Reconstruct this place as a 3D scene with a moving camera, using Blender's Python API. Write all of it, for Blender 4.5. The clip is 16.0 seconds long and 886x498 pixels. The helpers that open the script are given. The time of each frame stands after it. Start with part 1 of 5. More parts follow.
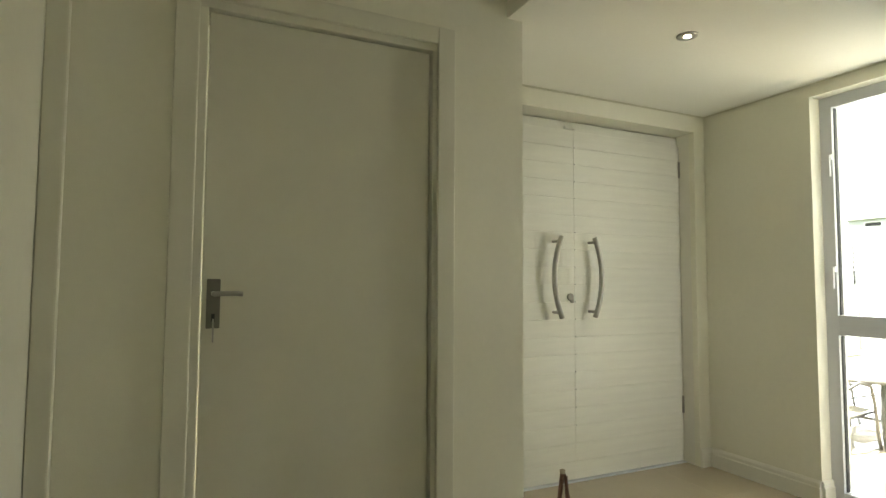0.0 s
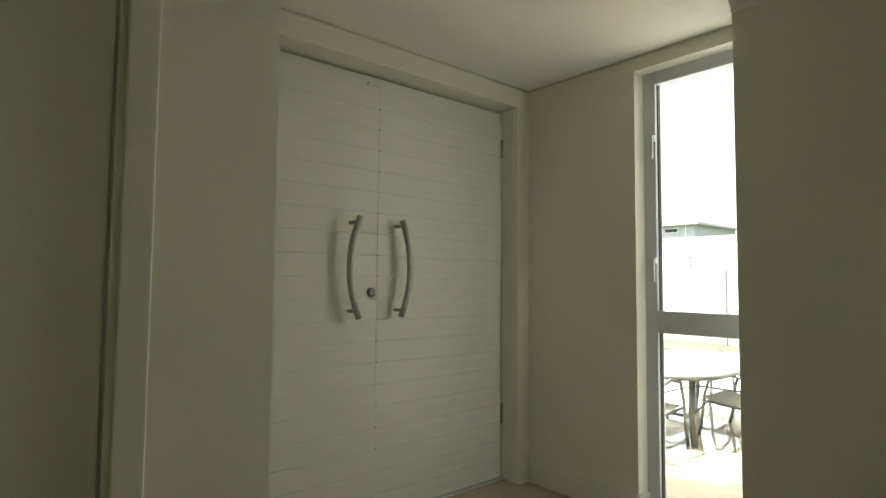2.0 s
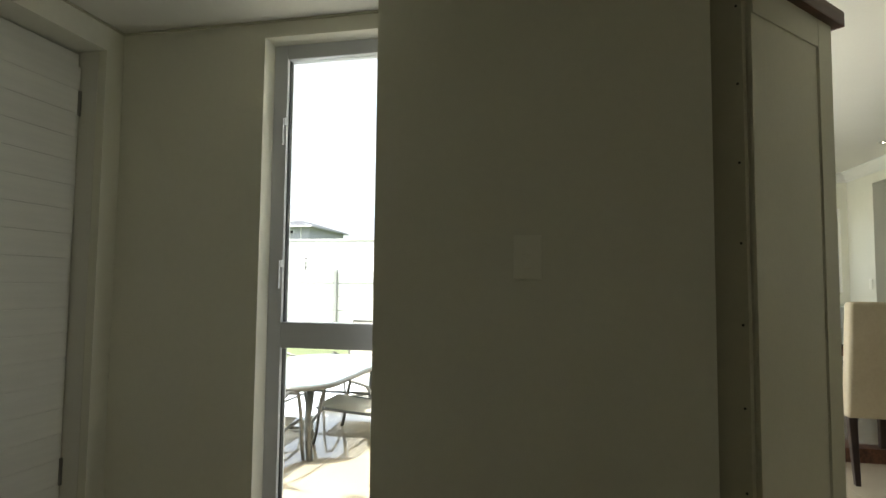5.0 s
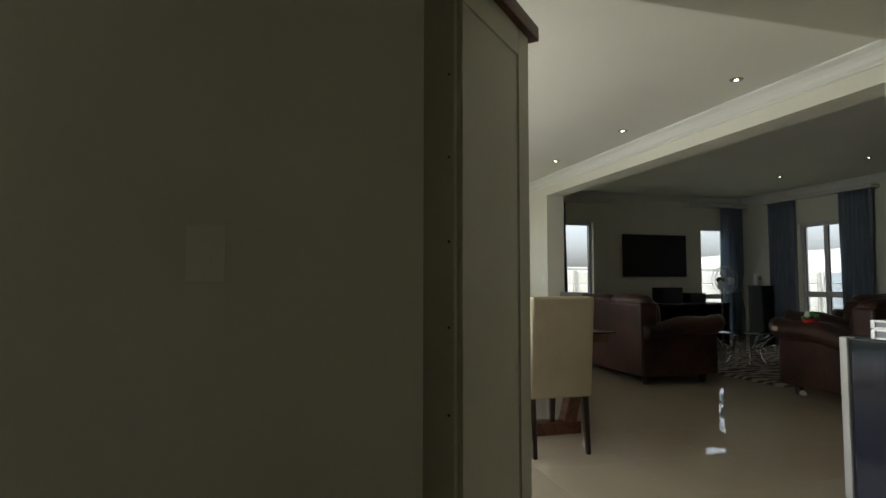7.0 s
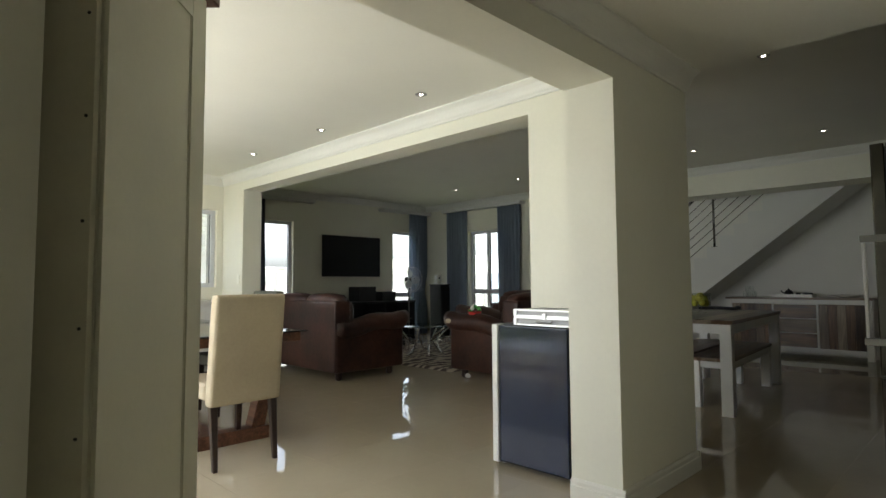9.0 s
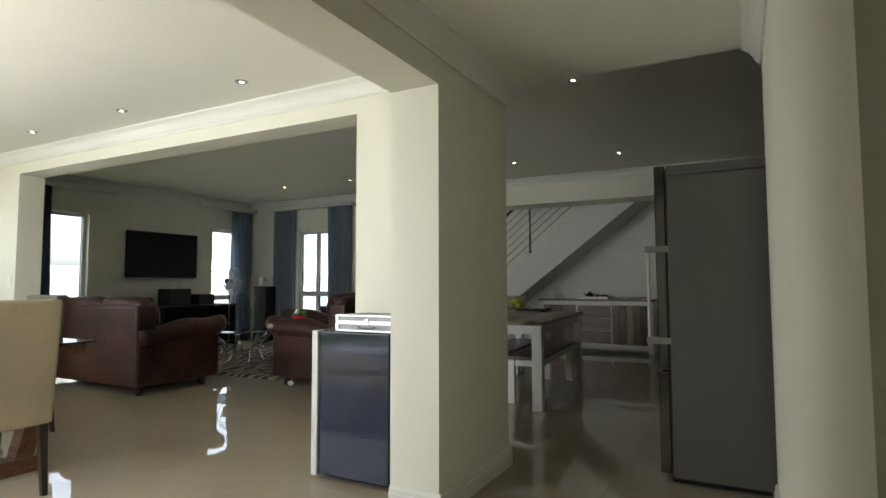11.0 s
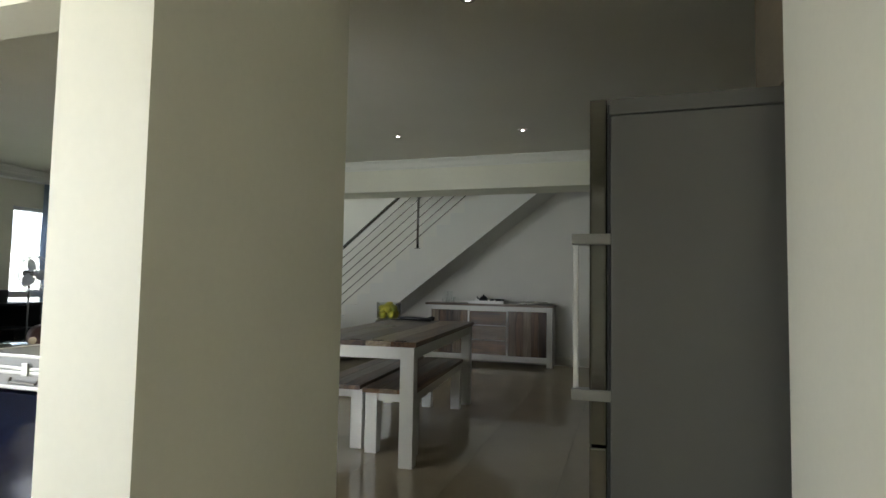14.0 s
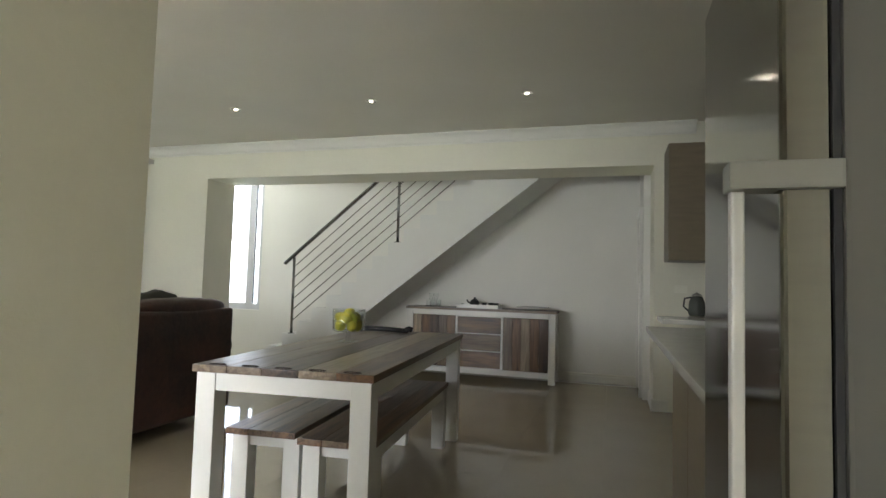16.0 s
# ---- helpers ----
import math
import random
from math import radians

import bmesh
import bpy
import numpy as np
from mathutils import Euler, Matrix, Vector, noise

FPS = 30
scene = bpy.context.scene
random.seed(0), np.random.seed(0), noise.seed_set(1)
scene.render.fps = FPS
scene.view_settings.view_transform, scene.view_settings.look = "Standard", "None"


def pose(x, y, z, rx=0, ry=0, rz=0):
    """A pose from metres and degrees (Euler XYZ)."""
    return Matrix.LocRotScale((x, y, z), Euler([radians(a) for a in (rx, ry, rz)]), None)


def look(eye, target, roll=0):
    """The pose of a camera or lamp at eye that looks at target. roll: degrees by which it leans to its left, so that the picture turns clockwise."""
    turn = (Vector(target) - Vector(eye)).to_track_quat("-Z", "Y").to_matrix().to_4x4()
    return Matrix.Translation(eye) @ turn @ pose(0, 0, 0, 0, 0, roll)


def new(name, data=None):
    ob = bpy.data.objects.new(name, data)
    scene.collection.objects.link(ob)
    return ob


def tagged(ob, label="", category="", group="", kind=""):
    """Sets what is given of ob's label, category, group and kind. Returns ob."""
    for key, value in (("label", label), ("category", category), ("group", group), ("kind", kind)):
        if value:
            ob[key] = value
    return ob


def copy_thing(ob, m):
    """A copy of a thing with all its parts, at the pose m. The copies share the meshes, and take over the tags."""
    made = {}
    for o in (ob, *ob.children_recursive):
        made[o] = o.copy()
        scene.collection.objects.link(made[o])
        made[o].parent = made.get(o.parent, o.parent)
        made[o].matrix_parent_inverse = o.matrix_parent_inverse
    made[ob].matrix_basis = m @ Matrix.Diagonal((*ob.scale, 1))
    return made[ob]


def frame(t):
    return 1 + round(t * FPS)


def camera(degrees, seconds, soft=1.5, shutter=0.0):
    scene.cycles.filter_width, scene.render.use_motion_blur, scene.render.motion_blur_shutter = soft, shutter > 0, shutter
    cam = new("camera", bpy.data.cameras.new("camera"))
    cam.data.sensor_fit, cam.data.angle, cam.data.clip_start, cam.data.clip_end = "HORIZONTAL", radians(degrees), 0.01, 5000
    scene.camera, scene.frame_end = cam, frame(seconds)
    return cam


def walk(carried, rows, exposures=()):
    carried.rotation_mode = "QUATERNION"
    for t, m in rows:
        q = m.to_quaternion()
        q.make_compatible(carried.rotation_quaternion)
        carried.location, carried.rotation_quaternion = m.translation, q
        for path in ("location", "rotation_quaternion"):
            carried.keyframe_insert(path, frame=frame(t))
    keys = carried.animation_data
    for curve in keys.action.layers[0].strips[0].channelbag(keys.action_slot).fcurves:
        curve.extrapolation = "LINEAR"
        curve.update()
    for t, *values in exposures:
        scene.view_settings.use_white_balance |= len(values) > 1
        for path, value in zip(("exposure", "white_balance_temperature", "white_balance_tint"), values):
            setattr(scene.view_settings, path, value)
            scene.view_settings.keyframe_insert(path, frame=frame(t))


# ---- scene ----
cam = camera(76.42, 16.0)
# seconds, x, y, z, tilt, lean, heading
ROWS = [
    (0, 0.001, 0.002, 1.100, 93.43, -0.33, -25.07),
    (0.5, 0.155, 0.125, 1.091, 93.52, -0.24, -29.95),
    (1, 0.319, 0.223, 1.088, 93.34, -0.29, -33.15),
    (1.5, 0.454, 0.326, 1.071, 93.28, -0.39, -37.19),
    (2, 0.575, 0.408, 1.073, 93.35, -0.49, -40.53),
    (2.5, 0.682, 0.470, 1.074, 93.58, -0.63, -46.63),
    (3, 0.726, 0.552, 1.083, 93.65, -0.54, -55.00),
    (3.5, 0.738, 0.622, 1.075, 93.54, -0.42, -65.15),
    (3.7, 0.748, 0.626, 1.086, 93.41, -0.67, -68.28),
    (5.8, 1.105, 0.679, 1.117, 93.55, -0.26, -85.05),
    (6, 1.129, 0.678, 1.124, 93.41, -0.32, -88.01),
    (6.5, 1.183, 0.650, 1.121, 93.37, -0.23, -97.66),
    (7, 1.245, 0.582, 1.117, 93.46, -0.04, -105.61),
    (7.5, 1.272, 0.516, 1.095, 93.55, 0.10, -113.24),
    (8, 1.280, 0.493, 1.095, 93.56, 0.13, -121.57),
    (8.5, 1.301, 0.475, 1.089, 93.58, 0.39, -129.64),
    (9, 1.301, 0.462, 1.088, 93.53, 0.35, -135.10),
    (9.5, 1.284, 0.457, 1.089, 93.53, 0.38, -139.95),
    (9.7, 1.266, 0.451, 1.101, 93.42, 0.38, -141.51),
    (11.8, 1.357, 0.086, 1.107, 93.46, -0.21, -156.25),
    (12, 1.368, -0.018, 1.121, 93.28, -0.33, -156.79),
    (12.5, 1.472, -0.281, 1.144, 93.27, -0.56, -158.37),
    (13, 1.542, -0.524, 1.157, 93.21, -0.74, -160.01),
    (13.5, 1.581, -0.843, 1.167, 93.20, -0.81, -161.36),
    (14, 1.648, -1.114, 1.147, 93.44, -1.01, -162.26),
    (14.5, 1.732, -1.430, 1.143, 93.45, -1.22, -163.00),
    (15, 1.799, -1.726, 1.138, 93.51, -1.18, -163.43),
    (15.5, 1.870, -2.018, 1.146, 93.43, -1.49, -163.37),
    (16, 1.958, -2.284, 1.156, 93.44, -1.65, -163.36),
]
EXPOSURES = [(0.0, 2.65, 7100, 5), (0.5, 2.27, 7000, 5), (1.0, 2.15, 7000, 5), (2.0, 1.7, 6950, 5), (3.5, 1.25, 6750, 6), (6.0, 0.75, 6550, 9), (6.5, 0.53, 6500, 10),
             (7.0, 0.4, 6550, 10), (7.5, 0.75, 6550, 10), (8.5, 1.2, 6550, 10), (9.0, 1.43, 6500, 10), (9.5, 1.56, 6450, 10), (12.0, 1.7, 6400, 11), (14.0, 2.1, 6300, 10), (14.5, 2.27, 6400, 11), (16.0, 2.87, 6450, 13)]
walk(cam, [(t, pose(x, y, z, tilt, lean, heading)) for t, x, y, z, tilt, lean, heading in ROWS], EXPOSURES)

# ---- world and light ----
SUN_ELEVATION, SUN_HEADING = 69.0, -30.0  # degrees; heading is clockwise from +y
world = bpy.data.worlds.new("sky")
world.use_nodes = True
scene.world = world
wn = world.node_tree
sky = wn.nodes.new("ShaderNodeTexSky")
sky.sky_type, sky.sun_disc = "NISHITA", False
sky.dust_density, sky.air_density = 4.5, 0.8
sky.sun_elevation, sky.sun_rotation = radians(SUN_ELEVATION), radians(SUN_HEADING)
haze = wn.nodes.new("ShaderNodeHueSaturation")
haze.inputs["Saturation"].default_value, haze.inputs["Value"].default_value = 0.45, 2.2
wn.links.new(sky.outputs["Color"], haze.inputs["Color"])
wn.links.new(haze.outputs["Color"], wn.nodes["Background"].inputs["Color"])
wn.nodes["Background"].inputs["Strength"].default_value = 0.15


def lamp(name, kind, m, power, colour=(1, 1, 1), size=None):
    data = bpy.data.lights.new(name, kind)
    data.energy, data.color = power, colour
    if kind == "SUN":
        data.angle = radians(0.5)
    if kind == "AREA":
        data.shape, data.size, data.size_y = "RECTANGLE", size[0], size[1]
    ob = new(name, data)
    ob.matrix_world = m
    return ob


sun_from = Vector((math.sin(radians(SUN_HEADING)) * math.cos(radians(SUN_ELEVATION)), math.cos(radians(SUN_HEADING)) * math.cos(radians(SUN_ELEVATION)), math.sin(radians(SUN_ELEVATION))))
lamp("sun", "SUN", look(sun_from * 40, (0, 0, 0)), 5.0, (1.0, 0.985, 0.965))
# daylight in glazed openings behind or beside the walk, and two added fill lamps
lamp("patio_daylight_and_fill", "AREA", look((5.6, 0.93, 1.42), (5.6, -3.0, 0.9)), 23, (0.92, 0.96, 1.0), (3.7, 1.25))
# added fill inside the dining room, aimed at the hall; no real source there
lamp("patio_daylight_and_fill", "AREA", look((6.95, 0.62, 1.4), (1.2, -1.2, 1.2)), 9, (0.94, 0.97, 1.0), (0.7, 1.3))
# weak fill lamp added to brighten the corridor, before an invented window
lamp("corridor_fill_lamp", "AREA", look((0.25, -0.40, 1.45), (0.6, 2.0, 1.2)), 0.09, (1.0, 0.98, 0.9), (0.48, 0.88))
lamp("daylight_living_window", "AREA", look((10.78, -4.25, 2.66), (7.0, -4.6, 0.2)), 10, (0.96, 0.98, 1.0), (1.0, 0.6))
lamp("daylight_living_window", "AREA", look((10.78, -7.4, 2.66), (7.0, -6.6, 0.2)), 8, (0.96, 0.98, 1.0), (0.7, 0.6))
lamp("daylight_foyer_window", "AREA", look((3.03, 1.305, 1.05), (2.0, 2.0, 1.05)), 0.8, (0.97, 0.98, 1.0), (0.07, 1.9))
lamp("daylight_stair_window", "AREA", look((7.27, -9.42, 3.5), (5.6, -8.9, 0.8)), 4, (0.95, 0.98, 1.0), (0.75, 0.9))


# ---- materials ----
def material(name, colour, rough=0.5, metal=0.0, spots=0.0, scale=6.0, fine=60.0, bump=0.0, bump_scale=120.0, coat=0.0, per_object=0.0, stretch=(1, 1, 1), second=None, spec=0.5):
    """A principled surface with two scales of uneven colour and a fine relief."""
    m = bpy.data.materials.new(name)
    m.use_nodes = True
    nt = m.node_tree
    b = nt.nodes["Principled BSDF"]
    b.inputs["Roughness"].default_value, b.inputs["Metallic"].default_value = rough, metal
    b.inputs["Coat Weight"].default_value = coat
    b.inputs["Coat Roughness"].default_value = 0.06
    b.inputs["Specular IOR Level"].default_value = spec
    tc = nt.nodes.new("ShaderNodeTexCoord")
    mp = nt.nodes.new("ShaderNodeMapping")
    mp.inputs["Scale"].default_value = stretch
    nt.links.new(tc.outputs["Object"], mp.inputs["Vector"])
    big = nt.nodes.new("ShaderNodeTexNoise")
    big.inputs["Scale"].default_value, big.inputs["Detail"].default_value = scale, 5
    small = nt.nodes.new("ShaderNodeTexNoise")
    small.inputs["Scale"].default_value, small.inputs["Detail"].default_value = fine, 3
    for n in (big, small):
        nt.links.new(mp.outputs["Vector"], n.inputs["Vector"])
    add = nt.nodes.new("ShaderNodeMath")
    add.operation = "MULTIPLY_ADD"
    nt.links.new(small.outputs["Fac"], add.inputs[0])
    add.inputs[1].default_value = 0.35
    nt.links.new(big.outputs["Fac"], add.inputs[2])
    value = add.outputs[0]
    if per_object:
        info = nt.nodes.new("ShaderNodeObjectInfo")
        more = nt.nodes.new("ShaderNodeMath")
        more.operation = "MULTIPLY_ADD"
        nt.links.new(info.outputs["Random"], more.inputs[0])
        more.inputs[1].default_value = per_object
        nt.links.new(value, more.inputs[2])
        value = more.outputs[0]
    ramp = nt.nodes.new("ShaderNodeValToRGB")
    c = Vector(colour)
    lo, hi = c * (1 - spots), c * (1 + spots * 0.6)
    if second:
        lo = Vector(second)
    ramp.color_ramp.elements[0].position, ramp.color_ramp.elements[1].position = 0.42, 0.95 + per_object * 0.6
    ramp.color_ramp.elements[0].color = (*[min(1, v) for v in lo], 1)
    ramp.color_ramp.elements[1].color = (*[min(1, v) for v in hi], 1)
    nt.links.new(value, ramp.inputs["Fac"])
    nt.links.new(ramp.outputs["Color"], b.inputs["Base Color"])
    if bump:
        bn = nt.nodes.new("ShaderNodeTexNoise")
        bn.inputs["Scale"].default_value, bn.inputs["Detail"].default_value = bump_scale, 4
        nt.links.new(mp.outputs["Vector"], bn.inputs["Vector"])
        bp = nt.nodes.new("ShaderNodeBump")
        bp.inputs["Strength"].default_value, bp.inputs["Distance"].default_value = bump, 0.004
        nt.links.new(bn.outputs["Fac"], bp.inputs["Height"])
        nt.links.new(bp.outputs["Normal"], b.inputs["Normal"])
    return m


def glow(name, colour, strength):
    m = bpy.data.materials.new(name)
    m.use_nodes = True
    b = m.node_tree.nodes["Principled BSDF"]
    b.inputs["Base Color"].default_value = (*colour, 1)
    b.inputs["Emission Color"].default_value = (*colour, 1)
    b.inputs["Emission Strength"].default_value = strength
    return m


def clear_glass(name, tint=(0.96, 0.98, 0.98), gloss=0.02):
    m = bpy.data.materials.new(name)
    m.use_nodes = True
    nt = m.node_tree
    nt.nodes.remove(nt.nodes["Principled BSDF"])
    out = nt.nodes["Material Output"]
    tr = nt.nodes.new("ShaderNodeBsdfTransparent")
    tr.inputs["Color"].default_value = (*tint, 1)
    gl = nt.nodes.new("ShaderNodeBsdfGlossy")
    gl.inputs["Roughness"].default_value = gloss
    lw = nt.nodes.new("ShaderNodeLayerWeight")
    steep = nt.nodes.new("ShaderNodeMath")
    steep.operation, steep.inputs[1].default_value = "POWER", 3.0
    nt.links.new(lw.outputs["Facing"], steep.inputs[0])
    fr = nt.nodes.new("ShaderNodeMath")
    fr.operation, fr.inputs[1].default_value, fr.inputs[2].default_value = "MULTIPLY_ADD", 0.9, 0.04
    nt.links.new(steep.outputs[0], fr.inputs[0])
    mix = nt.nodes.new("ShaderNodeMixShader")
    nt.links.new(fr.outputs[0], mix.inputs["Fac"])
    nt.links.new(tr.outputs["BSDF"], mix.inputs[1])
    nt.links.new(gl.outputs["BSDF"], mix.inputs[2])
    nt.links.new(mix.outputs["Shader"], out.inputs["Surface"])
    return m


M = {}
M["wall"] = material("wall_paint", (0.77, 0.75, 0.635), 0.55, spots=0.05, scale=1.5, fine=40, bump=0.12, bump_scale=260)
# copy of the wall paint with the stair hall's cooler daylight in its colour
M["stair_wall"] = material("wall_paint_cool_light", (0.76, 0.75, 0.7), 0.55, spots=0.05, scale=1.5, fine=40, bump=0.12, bump_scale=260)
M["cab_back"] = material("grey_back_and_shade_line", (0.6, 0.57, 0.44), 0.6, spots=0.08, scale=3)
M["ceiling"] = material("ceiling_paint", (0.83, 0.815, 0.73), 0.7, spots=0.04, scale=1.2, bump=0.06, bump_scale=200)
M["cornice"] = material("cornice_paint", (0.78, 0.77, 0.71), 0.55, spots=0.03, scale=3)
M["trim"] = material("white_gloss_paint", (0.74, 0.72, 0.64), 0.35, spots=0.04, scale=5, bump=0.05)
M["door"] = material("door_paint", (0.64, 0.62, 0.52), 0.4, spots=0.04, scale=3, fine=30, bump=0.05)
M["door_frame"] = material("door_frame_paint", (0.67, 0.65, 0.55), 0.45, spots=0.04, scale=5, bump=0.05)
M["board"] = material("painted_board", (0.74, 0.73, 0.66), 0.42, spots=0.06, scale=4, fine=50, bump=0.12, bump_scale=60, stretch=(1, 4, 9), per_object=0.12)
M["grout"] = material("tile_grout", (0.37, 0.31, 0.22), 0.3, spots=0.1)
M["tile"] = material("porcelain_tile", (0.41, 0.347, 0.25), 0.025, spots=0.06, scale=2.5, fine=25, per_object=0.04, spec=0.85)
M["steel"] = material("brushed_steel", (0.39, 0.38, 0.355), 0.36, 1.0, spots=0.1, scale=8, fine=200, stretch=(1, 1, 20))
M["steel_dark"] = material("dull_steel", (0.2, 0.19, 0.165), 0.45, 1.0, spots=0.1, scale=8, fine=200)
M["chrome"] = material("polished_chrome", (0.72, 0.72, 0.72), 0.1, 1.0, spots=0.03)
M["alu"] = material("white_aluminium", (0.62, 0.63, 0.66), 0.35, spots=0.03, scale=4)
M["glass"] = clear_glass("window_glass")
M["plastic"] = material("white_plastic", (0.72, 0.71, 0.65), 0.35, spots=0.03)
M["switch_plate"] = material("aged_white_plastic", (0.84, 0.82, 0.71), 0.45, spots=0.03)
M["black"] = material("black_plastic", (0.012, 0.012, 0.013), 0.4, spots=0.2, spec=0.35)
M["gasket"] = material("dark_rubber", (0.03, 0.03, 0.032), 0.7, spots=0.2)
M["lamp_glow"] = glow("downlight_glow", (1.0, 0.9, 0.72), 7.0)
M["paving"] = material("concrete_paving", (0.6, 0.64, 0.72), 0.85, spots=0.15, scale=2, fine=30, bump=0.3, per_object=0.15)
M["post_joint"] = material("grey_joint", (0.25, 0.25, 0.25), 0.9, spots=0.2)
M["lawn"] = material("lawn", (0.12, 0.145, 0.06), 0.9, spots=0.4, scale=1.5, fine=40, bump=0.6, bump_scale=80)
M["render"] = material("white_render", (0.78, 0.77, 0.74), 0.85, spots=0.06, scale=1, bump=0.3)
M["panel"] = material("concrete_panel", (0.77, 0.76, 0.74), 0.85, spots=0.1, scale=2, bump=0.3, per_object=0.1)


# ---- builders ----
def box(bm, x0, x1, y0, y1, z0, z1):
    v = [bm.verts.new(p) for p in ((x0, y0, z0), (x1, y0, z0), (x1, y1, z0), (x0, y1, z0), (x0, y0, z1), (x1, y0, z1), (x1, y1, z1), (x0, y1, z1))]
    for f in ((3, 2, 1, 0), (4, 5, 6, 7), (0, 1, 5, 4), (1, 2, 6, 5), (2, 3, 7, 6), (3, 0, 4, 7)):
        bm.faces.new([v[i] for i in f])
    return v


def soft_box(x0, x1, y0, y1, z0, z1, r=0.006, n=2):
    bm = bmesh.new()
    box(bm, x0, x1, y0, y1, z0, z1)
    bmesh.ops.bevel(bm, geom=list(bm.edges), offset=min(r, 0.45 * min(abs(x1 - x0), abs(y1 - y0), abs(z1 - z0))), segments=n, profile=0.7, affect="EDGES")
    return bm


def mesh(name, bm, mat, smooth=False):
    me = bpy.data.meshes.new(name)
    bm.normal_update()
    bm.to_mesh(me)
    bm.free()
    me.materials.append(mat)
    if smooth:
        for p in me.polygons:
            p.use_smooth = True
    return me


def thing(name, at, label, category, group="", turn=0.0, kind=""):
    ob = new(name)
    ob.empty_display_size = 0.1
    ob.matrix_world = pose(*at, 0, 0, turn)
    return tagged(ob, label, category, group, kind)


def part(name, bm, mat, parent, label="", smooth=False):
    ob = new(name, mesh(name, bm, mat, smooth))
    ob.parent = parent
    if label:
        tagged(ob, label)
    return ob


def solid(name, bm, mat, label="", category="", kind="structure", smooth=False):
    return tagged(new(name, mesh(name, bm, mat, smooth)), label, category, "", kind)


def tube(points, r, sides=10, closed=False):
    """A round bar along points."""
    bm = bmesh.new()
    pts = [Vector(p) for p in points]
    rings = []
    up = Vector((0, 0, 1))
    for i, p in enumerate(pts):
        a = pts[max(i - 1, 0)] if not closed else pts[i - 1]
        b = pts[min(i + 1, len(pts) - 1)] if not closed else pts[(i + 1) % len(pts)]
        d = (b - a).normalized()
        if i == 0:
            side = d.cross(up) if abs(d.z) < 0.8 else d.cross(Vector((1, 0, 0)))
        else:
            side = side - d * side.dot(d)
        side.normalize()
        other = d.cross(side)
        rings.append([bm.verts.new(p + (side * math.cos(2 * math.pi * k / sides) + other * math.sin(2 * math.pi * k / sides)) * r) for k in range(sides)])
    for i in range(len(rings) - (0 if closed else 1)):
        a, b = rings[i], rings[(i + 1) % len(rings)]
        for k in range(sides):
            bm.faces.new((a[k], a[(k + 1) % sides], b[(k + 1) % sides], b[k]))
    if not closed:
        bm.faces.new(rings[0][::-1])
        bm.faces.new(rings[-1])
    bmesh.ops.recalc_face_normals(bm, faces=bm.faces)
    return bm


def lathe(profile, sides=24, at=(0, 0, 0), caps=True):
    """A turned shape from (radius, height) pairs."""
    bm = bmesh.new()
    rings = [[bm.verts.new((at[0] + r * math.cos(2 * math.pi * k / sides), at[1] + r * math.sin(2 * math.pi * k / sides), at[2] + z)) for k in range(sides)] for r, z in profile]
    for a, b in zip(rings, rings[1:]):
        for k in range(sides):
            bm.faces.new((a[k], a[(k + 1) % sides], b[(k + 1) % sides], b[k]))
    if caps:
        bm.faces.new(rings[0][::-1])
        bm.faces.new(rings[-1])
    bmesh.ops.recalc_face_normals(bm, faces=bm.faces)
    return bm


def extrude_profile(profile, axis, a, b):
    """A profile of (u, z) pairs drawn out along x ('x': u is y) or y ('y': u is x) from a to b."""
    bm = bmesh.new()
    place = (lambda s, u, z: (s, u, z)) if axis == "x" else (lambda s, u, z: (u, s, z))
    r0 = [bm.verts.new(place(a, u, z)) for u, z in profile]
    r1 = [bm.verts.new(place(b, u, z)) for u, z in profile]
    n = len(profile)
    for i in range(n):
        bm.faces.new((r0[i], r0[(i + 1) % n], r1[(i + 1) % n], r1[i]))
    bm.faces.new(r0[::-1])
    bm.faces.new(r1)
    bmesh.ops.recalc_face_normals(bm, faces=bm.faces)
    return bm


def wall(name, axis, a, b, face, back, z0, z1, holes=(), mat=None):
    """A wall along axis from a to b, between face and back on the other axis, with holes (a, b, z0, z1) right through it."""
    bm = bmesh.new()

    def put(s0, s1, h0, h1):
        if s1 - s0 > 1e-4 and h1 - h0 > 1e-4:
            lo, hi = min(face, back), max(face, back)
            box(bm, *((s0, s1, lo, hi) if axis == "x" else (lo, hi, s0, s1)), h0, h1)
    cur = a
    for h in sorted(holes):
        put(cur, h[0], z0, z1)
        put(h[0], h[1], z0, h[2])
        put(h[0], h[1], h[3], z1)
        cur = h[1]
    put(cur, b, z0, z1)
    return solid(name, bm, mat or M["wall"], "painted plaster wall in warm off-white", "wall")


def cornice(axis, a, b, at, sign, z, size=0.09):
    """A plaster cove cornice under a ceiling at z, against the wall plane at, reaching towards sign."""
    s = size
    prof = [(at, z), (at + sign * s, z), (at + sign * s, z - 0.012), (at + sign * s * 0.86, z - 0.02), (at + sign * s * 0.62, z - 0.035), (at + sign * s * 0.42, z - 0.06),
            (at + sign * s * 0.3, z - 0.085), (at + sign * s * 0.14, z - 0.1), (at + sign * s * 0.14, z - 0.115), (at, z - 0.115)]
    return solid("cornice", extrude_profile(prof, axis, a, b), M["cornice"], "white plaster cove cornice under the ceiling", "cornice")


